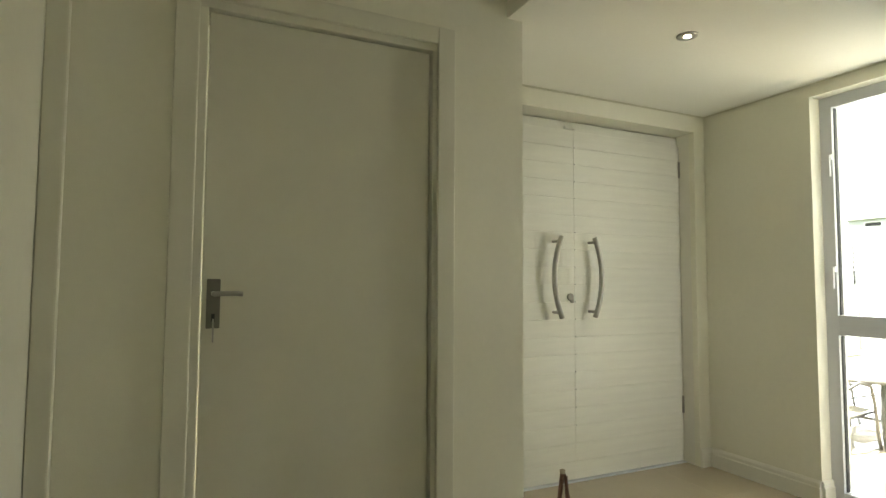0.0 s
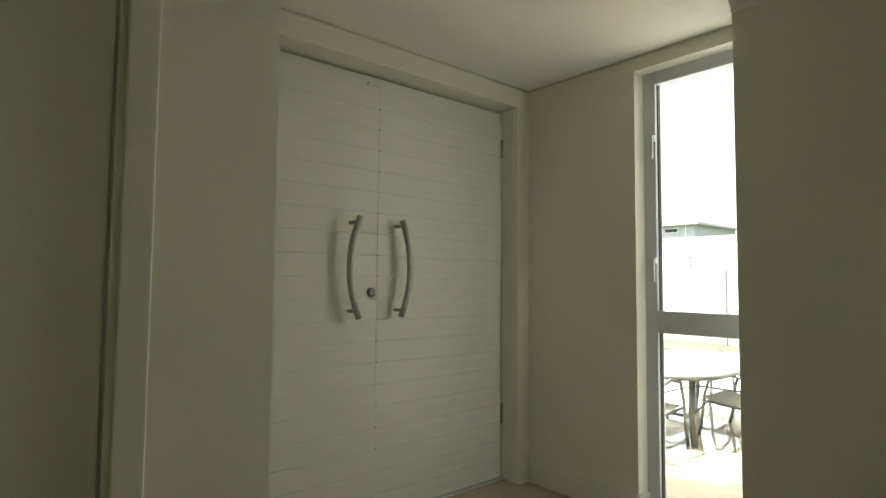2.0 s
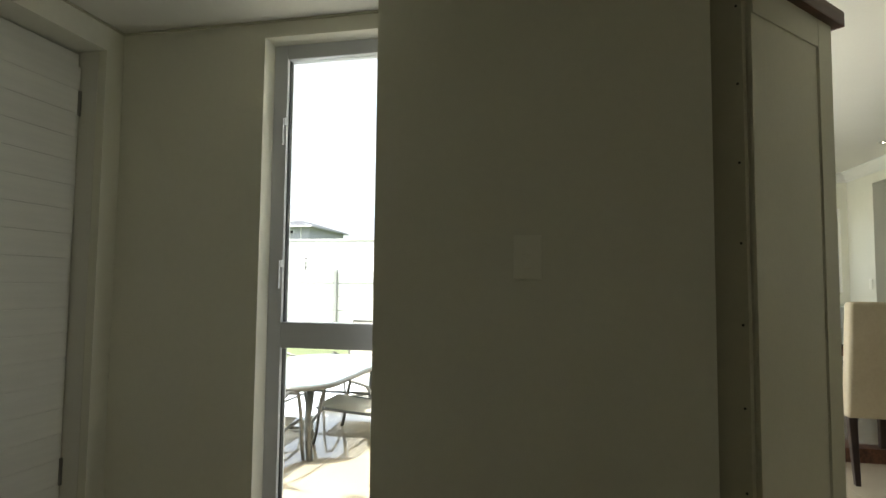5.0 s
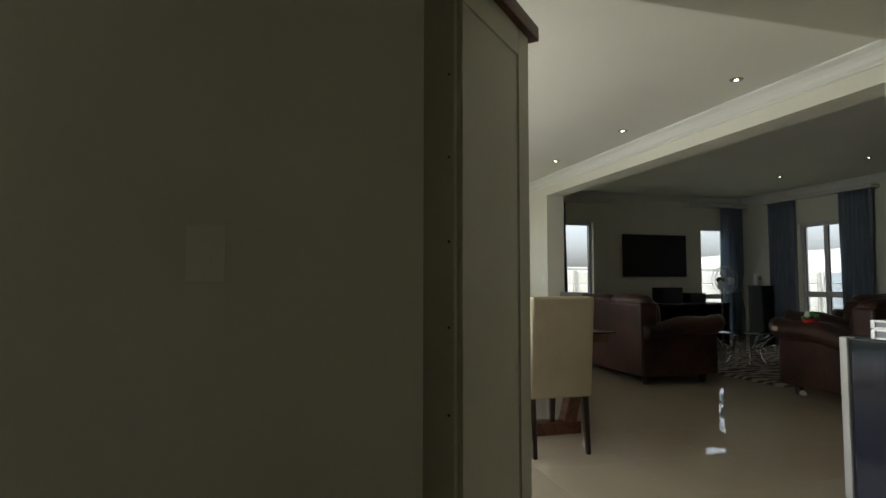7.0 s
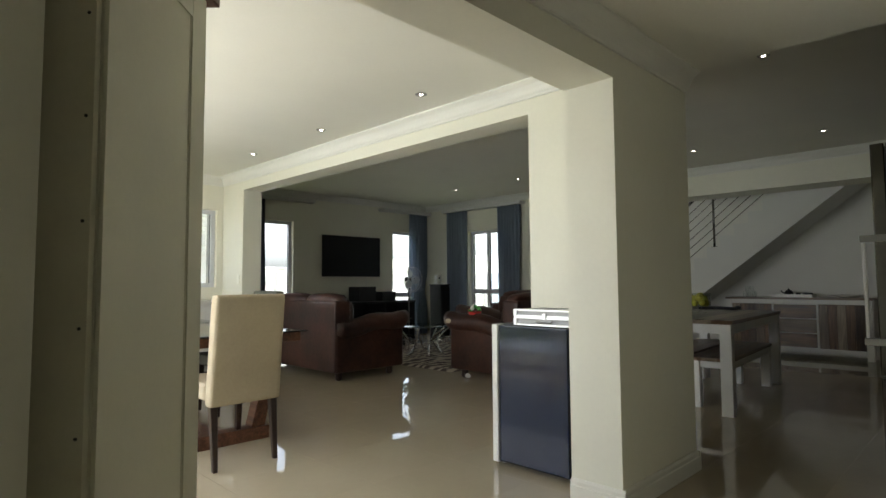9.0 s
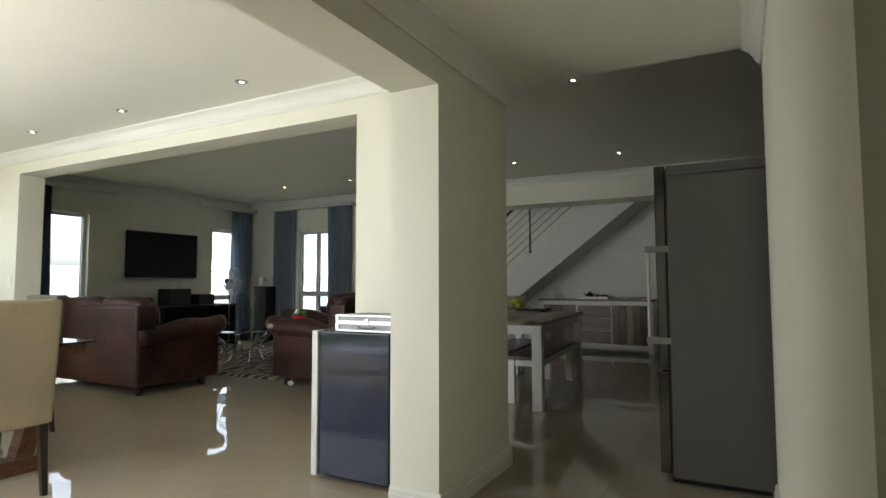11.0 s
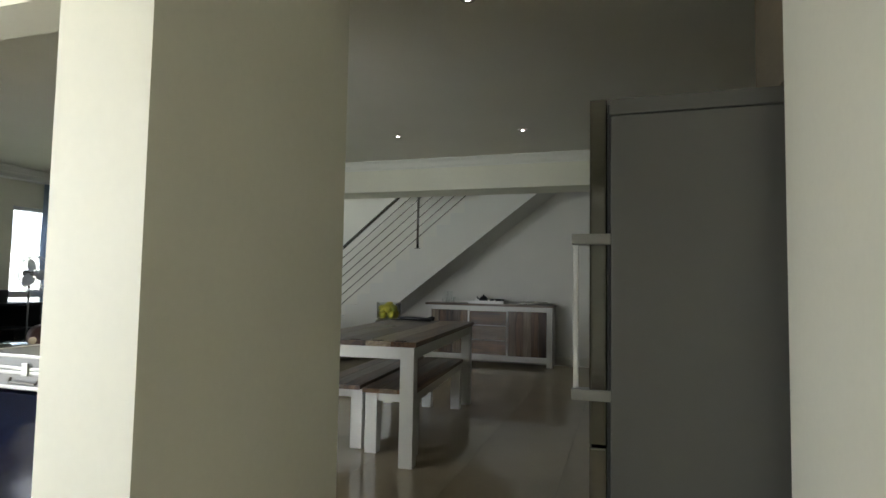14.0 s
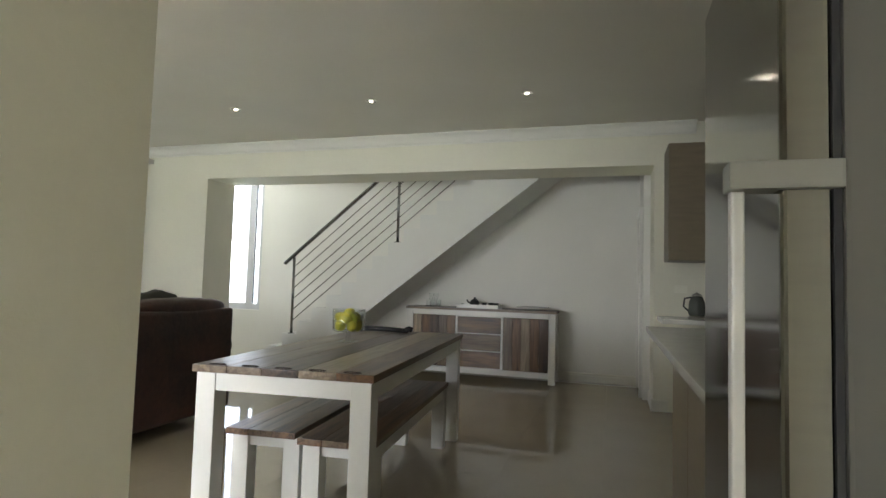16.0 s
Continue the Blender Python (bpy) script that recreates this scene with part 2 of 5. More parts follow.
def skirting(axis, a, b, at, sign, h=0.11):
    prof = [(at, 0), (at + sign * 0.018, 0), (at + sign * 0.018, h - 0.035), (at + sign * 0.013, h - 0.03), (at + sign * 0.013, h - 0.012), (at + sign * 0.006, h), (at, h)]
    return solid("baseboard", extrude_profile(prof, axis, a, b), M["trim"], "moulded white baseboard along the wall", "baseboard")


# ---- the house: walls ----
HALL_Z, FOYER_Z, DINING_Z, KITCHEN_Z, TOP = 2.345, 2.151, 2.504, 2.768, 2.95
wall("wall_west_door", "x", -0.36, 1.221, 1.87, 2.02, 0, TOP, [(0.02, 0.86, 0, 2.0)])
wall("wall_corridor_west", "y", -0.57, 2.02, -0.36, -0.51, 0, TOP)
# the hole is an added opening, out of view, to light the corridor
wall("wall_corridor_south", "x", -0.36, 1.05, -0.42, -0.57, 0, TOP, [(0.0, 0.5, 1.0, 1.9)])
wall("wall_foyer_west", "y", 2.02, 2.70, 1.10, 0.95, 0, TOP)
wall("wall_entry", "x", 1.10, 3.22, 2.478, 2.70, 0, TOP, [(1.19, 2.879, 0, 2.045)])
wall("wall_foyer_east", "y", 1.229, 2.478, 2.969, 3.22, 0, TOP, [(1.26, 1.821, 0, 2.083)])
wall("wall_hall_east", "y", -2.952, 1.229, 2.621, 2.898, 0, TOP, [(-2.055, 0.249, 0, 2.098)])
wall("wall_foyer_return", "x", 2.898, 3.22, 1.08, 1.229, 0, TOP)
wall("wall_hall_west", "y", -2.962, -0.42, 1.197, 1.05, 0, TOP)
wall("wall_kitchen_north", "x", -1.5, 1.05, -2.962, -2.80, 0, TOP)
wall("wall_kitchen_west", "y", -8.06, -2.962, -1.5, -1.65, 0, TOP)
wall("wall_dining_north", "x", 3.22, 8.75, 0.95, 1.08, 0, TOP, [(3.7, 7.5, 0, 2.1)])
wall("wall_dining_east", "y", -2.743, 0.95, 8.598, 8.75, 0, TOP, [(-2.66, -1.4, 1.06, 2.07)])
wall("wall_dining_living", "x", 2.898, 10.31, -2.743, -2.988, 0, TOP, [(3.634, 8.024, 0, 2.281)])
wall("wall_living_east", "y", -8.06, -2.988, 10.31, 10.53, 0, TOP, [(-7.72, -7.10, 0.05, 2.19), (-4.78, -3.75, 0.05, 2.22)])
wall("wall_living_south", "x", -1.65, 7.45, -8.06, -8.58, 0, TOP, [(1.57, 6.76, 0, 2.36)])
wall("wall_living_corner", "x", 7.45, 10.53, -8.06, -8.29, 0, TOP, [(8.15, 9.06, 0.05, 2.15)])
wall("wall_stair_south", "x", 0.6, 8.2, -9.45, -9.65, 0, 4.2, [(6.90, 7.7, 0.68, 4.0)], mat=M["stair_wall"])
wall("wall_stair_west", "y", -9.45, -8.58, 1.64, 1.45, 0, 4.2, mat=M["stair_wall"])
wall("wall_stair_east", "y", -9.45, -8.58, 8.05, 8.2, 0, 4.2, mat=M["stair_wall"])
wall("wall_stair_upper", "x", 1.40, 8.2, -8.36, -8.58, TOP, 4.2, mat=M["stair_wall"])


def ceiling(name, x0, x1, y0, y1, z, top):
    bm = bmesh.new()
    box(bm, x0, x1, y0, y1, z, top)
    return solid(name, bm, M["ceiling"], "flat white painted ceiling", "ceiling")


wall("wall_store_back", "x", -0.51, 0.95, 2.30, 2.45, 0, TOP)
ceiling("ceiling_hall", -0.36, 2.621, -2.95, 0.9, HALL_Z, TOP - 0.002)
ceiling("ceiling_corridor", -0.36, 1.15, 0.9, 1.87, HALL_Z, TOP - 0.002)
ceiling("ceiling_foyer", 1.10, 2.969, 1.90, 2.70, FOYER_Z, TOP - 0.003)
ceiling("ceiling_entry", 1.15, 2.969, 1.69, 1.90, FOYER_Z, TOP - 0.003)
ceiling("ceiling_entry", 1.15, 2.969, 0.9, 1.69, FOYER_Z, TOP - 0.003)
ceiling("ceiling_dining", 2.898, 8.598, -2.743, 0.95, DINING_Z, TOP - 0.002)
ceiling("ceiling_living", 1.197, 10.31, -8.06, -2.988, KITCHEN_Z, TOP - 0.002)
ceiling("ceiling_kitchen", -1.5, 1.197, -8.06, -2.962, KITCHEN_Z, TOP - 0.002)
ceiling("ceiling_stair", 1.40, 8.2, -9.65, -8.36, 4.2, 4.35)
bm = bmesh.new()
box(bm, -1.7, 10.6, -8.6, 1.1, TOP, TOP + 0.12)
box(bm, -1.7, 3.24, 1.1, 2.75, TOP, TOP + 0.12)
solid("roof_slab", bm, M["render"], "flat concrete roof slab over the rooms", "roof")

for a in (("y", -2.95, 0.249, 2.621, -1, HALL_Z), ("y", 0.249, 0.898, 2.621, -1, HALL_Z), ("y", 0.9, 1.228, 2.621, -1, FOYER_Z), ("y", -2.95, -0.42, 1.197, 1, HALL_Z),
          ("x", 2.898, 8.598, -2.743, 1, DINING_Z), ("y", -2.743, 0.95, 8.598, -1, DINING_Z), ("y", -2.743, 0.95, 2.898, 1, DINING_Z),
          ("x", 1.197, 10.31, -8.06, 1, KITCHEN_Z), ("y", -8.06, -2.988, 10.31, -1, KITCHEN_Z), ("x", 2.898, 10.31, -2.988, -1, KITCHEN_Z), ("y", -8.06, -2.962, -1.5, 1, KITCHEN_Z)):
    cornice(*a)
# darker strips stand in for the shadow gap between the foyer walls and ceiling
for x0, x1, y0, y1 in ((1.10, 2.969, 2.466, 2.478), (2.957, 2.969, 1.23, 2.466)):
    bm = bmesh.new()
    box(bm, x0, x1, y0, y1, FOYER_Z - 0.007, FOYER_Z - 0.002)
    solid("trim", bm, M["cab_back"], "thin darker strip painted as the shadow gap under the ceiling", "trim")

for a in (("x", 2.879, 2.969, 2.478, -1), ("y", 1.821, 2.46, 2.969, -1), ("x", 2.969, 3.06, 1.821, -1), ("x", 0.92, 1.221, 1.87, -1), ("x", -0.36, -0.05, 1.87, -1),
          ("y", -2.952, -2.055, 2.621, -1), ("x", 2.603, 2.898, -2.055, 1), ("x", 2.603, 2.898, -2.952, -1), ("x", 2.898, 3.634, -2.743, 1), ("y", -2.962, -0.42, 1.197, 1), ("y", 0.249, 1.229, 2.621, -1),
          ("x", 8.024, 8.598, -2.743, 1), ("y", -7.10, -4.75, 10.31, -1), ("x", 6.76, 8.15, -8.06, 1), ("x", 1.64, 5.0, -9.45, 1), ("y", -9.45, -9.40, 1.64, 1),
          ("x", 1.44, 1.588, -8.06, 1), ("y", -8.58, -8.06, 1.57, 1)):
    skirting(*a)


# ---- doors and windows ----
def inner_door():
    d = thing("door_1", (0.44, 1.87, 0), "closed flat off-white painted interior door in a plain frame", "door", kind="structure")
    part("leaf", soft_box(-0.375, 0.385, 0.022, 0.062, 0.008, 1.955, 0.003), M["door"], d)
    for s, x0, x1 in ((0, -0.42, -0.38), (1, 0.39, 0.42)):
        part("jamb", soft_box(x0, x1, 0.002, 0.14, 0, 1.96, 0.003), M["door_frame"], d)
    part("head", soft_box(-0.42, 0.42, 0.002, 0.14, 1.96, 1.998, 0.003), M["door_frame"], d)
    for x0, x1 in ((-0.475, -0.405), (0.405, 0.475)):
        part("architrave", soft_box(x0, x1, -0.016, 0.0, 0, 2.05, 0.008, 3), M["door_frame"], d)
    part("architrave", soft_box(-0.405, 0.405, -0.016, 0.0, 1.985, 2.05, 0.008, 3), M["door_frame"], d)
    h = part("handle_plate", soft_box(-0.362, -0.322, 0.015, 0.022, 0.955, 1.108, 0.003), M["steel_dark"], d, "dull steel backplate")
    part("lever", tube([(-0.342, 0.016, 1.062), (-0.342, -0.03, 1.062), (-0.325, -0.038, 1.063), (-0.285, -0.04, 1.064), (-0.262, -0.036, 1.062)], 0.008), M["steel"], h, "brushed steel lever")
    part("key", soft_box(-0.344, -0.340, -0.02, 0.015, 0.915, 0.985, 0.002), M["steel"], h, "small key in the lock")
    part("keyhole", soft_box(-0.347, -0.337, 0.012, 0.016, 0.975, 1.0, 0.002), M["gasket"], h)
    return d


inner_door()
bm = soft_box(-0.359, -0.30, 1.846, 1.869, 0, 2.3, 0.008, 3)
solid("trim", bm, M["door_frame"], "moulded upright trim in the corridor corner", "trim")

LEAVES = []


def double_door():
    d = thing("front_door", (2.04, 2.595, 0), "closed double front door of white painted horizontal boards", "door", kind="structure")
    for side in (-1, 1):
        x0, x1 = (-0.845, -0.0003) if side < 0 else (0.0003, 0.835)
        leaf = part("leaf", soft_box(x0, x1, 0.012, 0.045, 0.008, 2.035, 0.003), M["board"], d)
        LEAVES.append((leaf, x0, x1))
        hx = -0.132 if side < 0 else 0.097
        bow = 1 if side > 0 else -1
        pts = []
        for i in range(13):
            s = i / 12
            pts.append((hx + bow * 0.05 * (1 - (2 * s - 1) ** 2), -0.062, 0.91 + 0.45 * s))
        hd = part("pull_handle", tube(pts, 0.0145, 12), M["steel"], d, "bowed brushed steel pull handle", True)
        for z in (0.94, 1.335):
            part("standoff", tube([(hx + bow * 0.011, -0.06, z), (hx + bow * 0.011 - 0.004, 0.002, z)], 0.009), M["steel"], hd)
    part("lock_escutcheon", lathe([(0.022, 0), (0.022, 0.008), (0.015, 0.012), (0.0, 0.012)], 20), M["steel_dark"], d, "round steel lock cylinder").matrix_local = pose(-0.032, 0.0, 1.023, 90)
    part("lock_plate", soft_box(-0.03, -0.008, -0.006, 0.001, 0.99, 1.012, 0.001), M["steel_dark"], d)
    for z in (0.30, 1.775):
        part("hinge", soft_box(0.826, 0.84, -0.008, 0.006, z, z + 0.105, 0.003), M["steel"], d, "dark steel hinge")
    part("top_latch", soft_box(-0.07, 0.0, -0.018, 0.0, 1.985, 2.0, 0.003), M["board"], d)
    part("frame_side", soft_box(0.837, 0.8385, -0.08, 0.1, 0, 2.045, 0.0005), M["trim"], d)
    part("door_stop", soft_box(-0.845, 0.836, 0.047, 0.1, 1.99, 2.044, 0.002), M["trim"], d)
    part("threshold", soft_box(-0.84, 0.835, -0.02, 0.1, 0.0, 0.008, 0.002), M["alu"], d)
    return d


double_door()


def glazed(name, axis, face, a, b, z0, z1, label, rail=None, mullion=None, depth=0.06, w=0.055, handles=()):
    """A framed window in a hole: frame, rail, mullion, panes, handles. axis: the wall's run; face: the frame's inner plane."""
    win = thing(name, (0, 0, 0), label, "window", kind="structure")

    def bx(s0, s1, d0, d1, h0, h1, r=0.004):
        return soft_box(s0, s1, face + d0, face + d1, h0, h1, r) if axis == "x" else soft_box(face + d0, face + d1, s0, s1, h0, h1, r)
    sg = 1 if depth > 0 else -1
    lo, hi = min(0, depth), max(0, depth)
    part("window_frame", bx(a, a + w, lo, hi, z0, z1), M["alu"], win)
    part("window_frame", bx(b - w, b, lo, hi, z0, z1), M["alu"], win)
    part("window_frame", bx(a + w, b - w, lo, hi, z0, z0 + w), M["alu"], win)
    part("window_frame", bx(a + w, b - w, lo, hi, z1 - w, z1), M["alu"], win)
    cuts = [z0 + w] + ([rail - w * 0.85, rail + w * 0.85] if rail else []) + [z1 - w]
    if rail:
        part("transom_rail", bx(a + w, b - w, lo, hi, rail - w * 0.85, rail + w * 0.85), M["alu"], win)
    spans = [(a + w, b - w)]
    if mullion:
        spans = [(a + w, mullion - w * 0.6), (mullion + w * 0.6, b - w)]
    for i in range(0, len(cuts), 2):
        if mullion:
            part("mullion", bx(mullion - w * 0.6, mullion + w * 0.6, lo, hi, cuts[i], cuts[i + 1]), M["alu"], win)
        for s0, s1 in spans:
            g = part("pane", bx(s0, s1, depth * 0.5 - 0.003, depth * 0.5 + 0.003, cuts[i], cuts[i + 1], 0.0005), M["glass"], win)
            g.visible_shadow = False
            for e0, e1 in ((s0, s0 + 0.004), (s1 - 0.004, s1)):
                part("gasket", bx(e0, e1, depth * 0.3, depth * 0.7, cuts[i], cuts[i + 1], 0.001), M["gasket"], win)
    for s, h in handles:
        part("window_handle", bx(s - 0.007, s + 0.007, -sg * 0.02, 0, h - 0.015, h + 0.015, 0.003), M["alu"], win)
        part("window_handle", bx(s - 0.005, s + 0.005, -sg * 0.03, -sg * 0.02, h - 0.1, h + 0.012, 0.003), M["alu"], win)
    return win


glazed("window_1", "y", 3.05, 1.26, 1.821, 0.0, 2.083, "tall narrow white aluminium window reaching the floor", rail=0.895, w=0.06, handles=((1.765, 1.76), (1.765, 1.18)))
glazed("window_2", "y", 10.38, -7.72, -7.10, 0.05, 2.19, "narrow white aluminium window beside the television", rail=0.86)
glazed("window_3", "y", 10.38, -4.78, -3.75, 0.05, 2.22, "white aluminium window behind the sofa", rail=0.86)
glazed("window_4", "x", -8.15, 8.15, 9.06, 0.05, 2.15, "white aluminium casement window between blue curtains", rail=0.93, mullion=8.6, depth=-0.06, handles=((8.57, 1.2), (8.63, 1.2)))
glazed("window_5", "y", 8.66, -2.66, -1.4, 1.06, 2.07, "white aluminium dining room window with louvred shutter outside", mullion=-2.1)
glazed("window_6", "x", -9.52, 6.90, 7.7, 0.68, 4.0, "tall white aluminium stairwell window", depth=-0.06, mullion=7.14, w=0.09)
# invented glazing for the added corridor opening
glazed("window_8", "x", -0.52, 0.0, 0.5, 1.0, 1.9, "unseen window added to let light into the corridor", depth=-0.06)
glazed("window_7", "x", 1.0, 3.7, 7.5, 0.0, 2.1, "wide glazed sliding door to the patio", mullion=6.4)


def switch(name, at, turn, label, w=0.082, h=0.13, rockers=2):
    s = thing(name, at, label, "light switch", turn=turn)
    part("plate", soft_box(-w / 2, w / 2, -0.009, 0, -h / 2, h / 2, 0.004), M["switch_plate"], s)
    for i in range(rockers):
        z = (i - (rockers - 1) / 2) * 0.04
        part("rocker", soft_box(-0.014, 0.014, -0.014, -0.008, z - 0.013, z + 0.013, 0.003), M["switch_plate"], s)
    return s


switch("light_switch", (2.621, 0.757, 1.184), -90, "white two-rocker light switch plate on the hall wall")
switch("light_switch", (8.12, -2.743, 1.16), 180, "white light switch plate on the pier by the living room", 0.07, 0.115)


def downlight(x, y, z):
    d = thing("downlight", (x, y, z), "recessed round ceiling downlight with chrome rim, switched on", "ceiling light", "recessed ceiling downlights")
    part("rim", lathe([(0.021, -0.002), (0.024, -0.006), (0.043, -0.004), (0.045, 0.0)], 24), M["steel"], d, "", True)
    part("bulb", lathe([(0.0, -0.0075), (0.010, -0.0075), (0.014, -0.005), (0.014, -0.001)], 20), M["lamp_glow"], d, "glowing lamp", True)
    return d


d0 = downlight(1.92, 1.674, FOYER_Z)
for p in ((4.33, -2.357, DINING_Z), (5.677, -2.357, DINING_Z), (7.0, -2.357, DINING_Z), (2.492, -4.123, KITCHEN_Z), (2.656, -6.925, KITCHEN_Z), (4.042, -6.848, KITCHEN_Z),
          (5.447, -6.812, KITCHEN_Z), (8.18, -6.79, KITCHEN_Z), (6.78, -6.77, KITCHEN_Z), (5.307, -4.08, KITCHEN_Z)):
    copy_thing(d0, pose(*p))

# ---- floor ----
bm = bmesh.new()
box(bm, -1.7, 10.53, -9.65, 2.70, -0.12, -0.010)
FLOOR = solid("floor", bm, M["grout"], "polished beige porcelain tile floor", "floor")

# ---- outside ----
bm = bmesh.new()
box(bm, -300, 300, -300, 300, -0.6, -0.22)
solid("ground", bm, M["lawn"], "green lawn around the house", "lawn")
bm = bmesh.new()
box(bm, 3.22, 8.7, 1.08, 4.75, -0.215, -0.15)
PATIO = solid("pavement", bm, M["post_joint"], "sunlit concrete paving of the patio", "patio")

# ---- materials of the things ----
def wood(name, dark, light, scale=1.0, rough=0.4, axis=1):
    """Sawn timber: long streaks of grain along one axis with broader dark figure and knots."""
    m = bpy.data.materials.new(name)
    m.use_nodes = True
    nt = m.node_tree
    b = nt.nodes["Principled BSDF"]
    b.inputs["Roughness"].default_value = rough
    b.inputs["Specular IOR Level"].default_value = 0.35
    tc = nt.nodes.new("ShaderNodeTexCoord")
    info = nt.nodes.new("ShaderNodeObjectInfo")
    far = nt.nodes.new("ShaderNodeMath")
    far.operation, far.inputs[1].default_value = "MULTIPLY", 37.0
    nt.links.new(info.outputs["Random"], far.inputs[0])
    add = nt.nodes.new("ShaderNodeVectorMath")
    add.operation = "ADD"
    nt.links.new(tc.outputs["Object"], add.inputs[0])
    nt.links.new(far.outputs[0], add.inputs[1])

    def noise(across, along, detail, twist):
        st = [across * scale] * 3
        st[axis] = along * scale
        mp = nt.nodes.new("ShaderNodeMapping")
        mp.inputs["Scale"].default_value = st
        nt.links.new(add.outputs[0], mp.inputs["Vector"])
        n = nt.nodes.new("ShaderNodeTexNoise")
        n.inputs["Scale"].default_value, n.inputs["Detail"].default_value, n.inputs["Roughness"].default_value, n.inputs["Distortion"].default_value = 1.0, detail, 0.6, twist
        nt.links.new(mp.outputs["Vector"], n.inputs["Vector"])
        return n.outputs["Fac"]

    grain, figure = noise(60, 2.2, 6, 0.4), noise(11, 1.4, 3, 1.5)
    both = nt.nodes.new("ShaderNodeMath")
    both.operation, both.inputs[1].default_value = "MULTIPLY_ADD", 1.1
    nt.links.new(figure, both.inputs[0])
    nt.links.new(grain, both.inputs[2])
    span = nt.nodes.new("ShaderNodeMapRange")
    span.inputs["From Min"].default_value, span.inputs["From Max"].default_value = 0.8, 1.3
    nt.links.new(both.outputs[0], span.inputs["Value"])
    ramp = nt.nodes.new("ShaderNodeValToRGB")
    nt.links.new(span.outputs["Result"], ramp.inputs["Fac"])
    ramp.color_ramp.elements[0].color, ramp.color_ramp.elements[1].color = (*dark, 1), (*light, 1)
    nt.links.new(ramp.outputs["Color"], b.inputs["Base Color"])
    bp = nt.nodes.new("ShaderNodeBump")
    bp.inputs["Strength"].default_value, bp.inputs["Distance"].default_value = 0.25, 0.002
    nt.links.new(grain, bp.inputs["Height"])
    nt.links.new(bp.outputs["Normal"], b.inputs["Normal"])
    return m


def cloth(name, colour, *a, **k):
    """A woven material that lets some daylight through."""
    m = material(name, colour, *a, **k)
    nt = m.node_tree
    tl = nt.nodes.new("ShaderNodeBsdfTranslucent")
    tl.inputs["Color"].default_value = (*[min(1, c * 1.8) for c in colour], 1)
    mix = nt.nodes.new("ShaderNodeMixShader")
    mix.inputs["Fac"].default_value = 0.42
    nt.links.new(nt.nodes["Principled BSDF"].outputs["BSDF"], mix.inputs[1])
    nt.links.new(tl.outputs["BSDF"], mix.inputs[2])
    nt.links.new(mix.outputs["Shader"], nt.nodes["Material Output"].inputs["Surface"])
    return m


PLANKS = {"pale": ((0.16, 0.115, 0.075), (0.36, 0.285, 0.195)), "mid": ((0.08, 0.053, 0.035), (0.23, 0.165, 0.11)),
          "brown": ((0.045, 0.023, 0.012), (0.2, 0.11, 0.055)), "dark": ((0.025, 0.013, 0.008), (0.11, 0.062, 0.036))}
for axis_name, axis in (("x", 0), ("y", 1), ("z", 2)):
    for tone, (low, high) in PLANKS.items():
        M[tone + "_" + axis_name] = wood(tone + "_plank", low, high, axis=axis, rough=0.33)
M["redwood"] = wood("reddish_timber", (0.06, 0.024, 0.013), (0.16, 0.07, 0.037), axis=0, rough=0.35)
M["darkleg"] = wood("dark_stained_leg", (0.018, 0.010, 0.007), (0.04, 0.022, 0.015), axis=2, rough=0.35)
M["cabwood"] = wood("brown_cabinet_top", (0.07, 0.03, 0.018), (0.15, 0.07, 0.04), axis=0, rough=0.4)
M["white_wood"] = material("white_painted_wood", (0.72, 0.71, 0.67), 0.4, spots=0.05, scale=6, bump=0.08)
M["cab_paint"] = material("cream_cabinet_paint", (0.69, 0.665, 0.53), 0.45, spots=0.06, scale=3, bump=0.06)
M["leather"] = material("brown_leather", (0.058, 0.0235, 0.016), 0.4, spots=0.7, scale=2.2, fine=22, bump=0.6, bump_scale=30, second=(0.008, 0.0045, 0.004), spec=0.4)
M["suede"] = material("beige_suede", (0.41, 0.345, 0.24), 0.85, spots=0.16, scale=2.5, fine=60, bump=0.2, bump_scale=300)
M["dark_leather"] = material("black_leather", (0.02, 0.017, 0.014), 0.4, spots=0.3, bump=0.2)
M["olive"] = material("olive_upholstery", (0.08, 0.08, 0.06), 0.7, spots=0.2, bump=0.2)
M["curtain"] = cloth("blue_grey_curtain", (0.27, 0.315, 0.38), 0.85, spots=0.15, scale=3, fine=90, bump=0.2, bump_scale=300)
M["curtain_dark"] = cloth("dark_grey_curtain", (0.07, 0.078, 0.09), 0.85, spots=0.15, scale=3, bump=0.2)
M["gloss_black"] = material("black_gloss_door", (0.003, 0.0065, 0.023), 0.09, spec=0.3)
M["fridge_side"] = material("grey_fridge_side", (0.105, 0.102, 0.09), 0.4, spots=0.04, scale=5, bump=0.06, bump_scale=400)
M["fridge_front"] = material("stainless_fridge_door", (0.2, 0.197, 0.18), 0.1, 1.0, spots=0.05, fine=200, stretch=(1, 1, 12))
M["fridge_trim"] = material("grey_fridge_trim", (0.24, 0.235, 0.21), 0.35, spots=0.05)
M["handle_white"] = material("silver_handle", (0.64, 0.63, 0.6), 0.35, 0.2, spots=0.03)
M["case_metal"] = material("case_aluminium", (0.3, 0.3, 0.3), 0.5, 0.4, spots=0.1, fine=150, bump=0.1)
M["case_edge"] = material("case_bright_edge", (0.7, 0.7, 0.69), 0.3, 0.7, spots=0.03)
M["screen"] = material("black_screen", (0.004, 0.004, 0.005), 0.3, spots=0.1, spec=0.25)
M["dark_glass"] = material("dark_table_glass", (0.01, 0.011, 0.012), 0.04, spots=0.1)
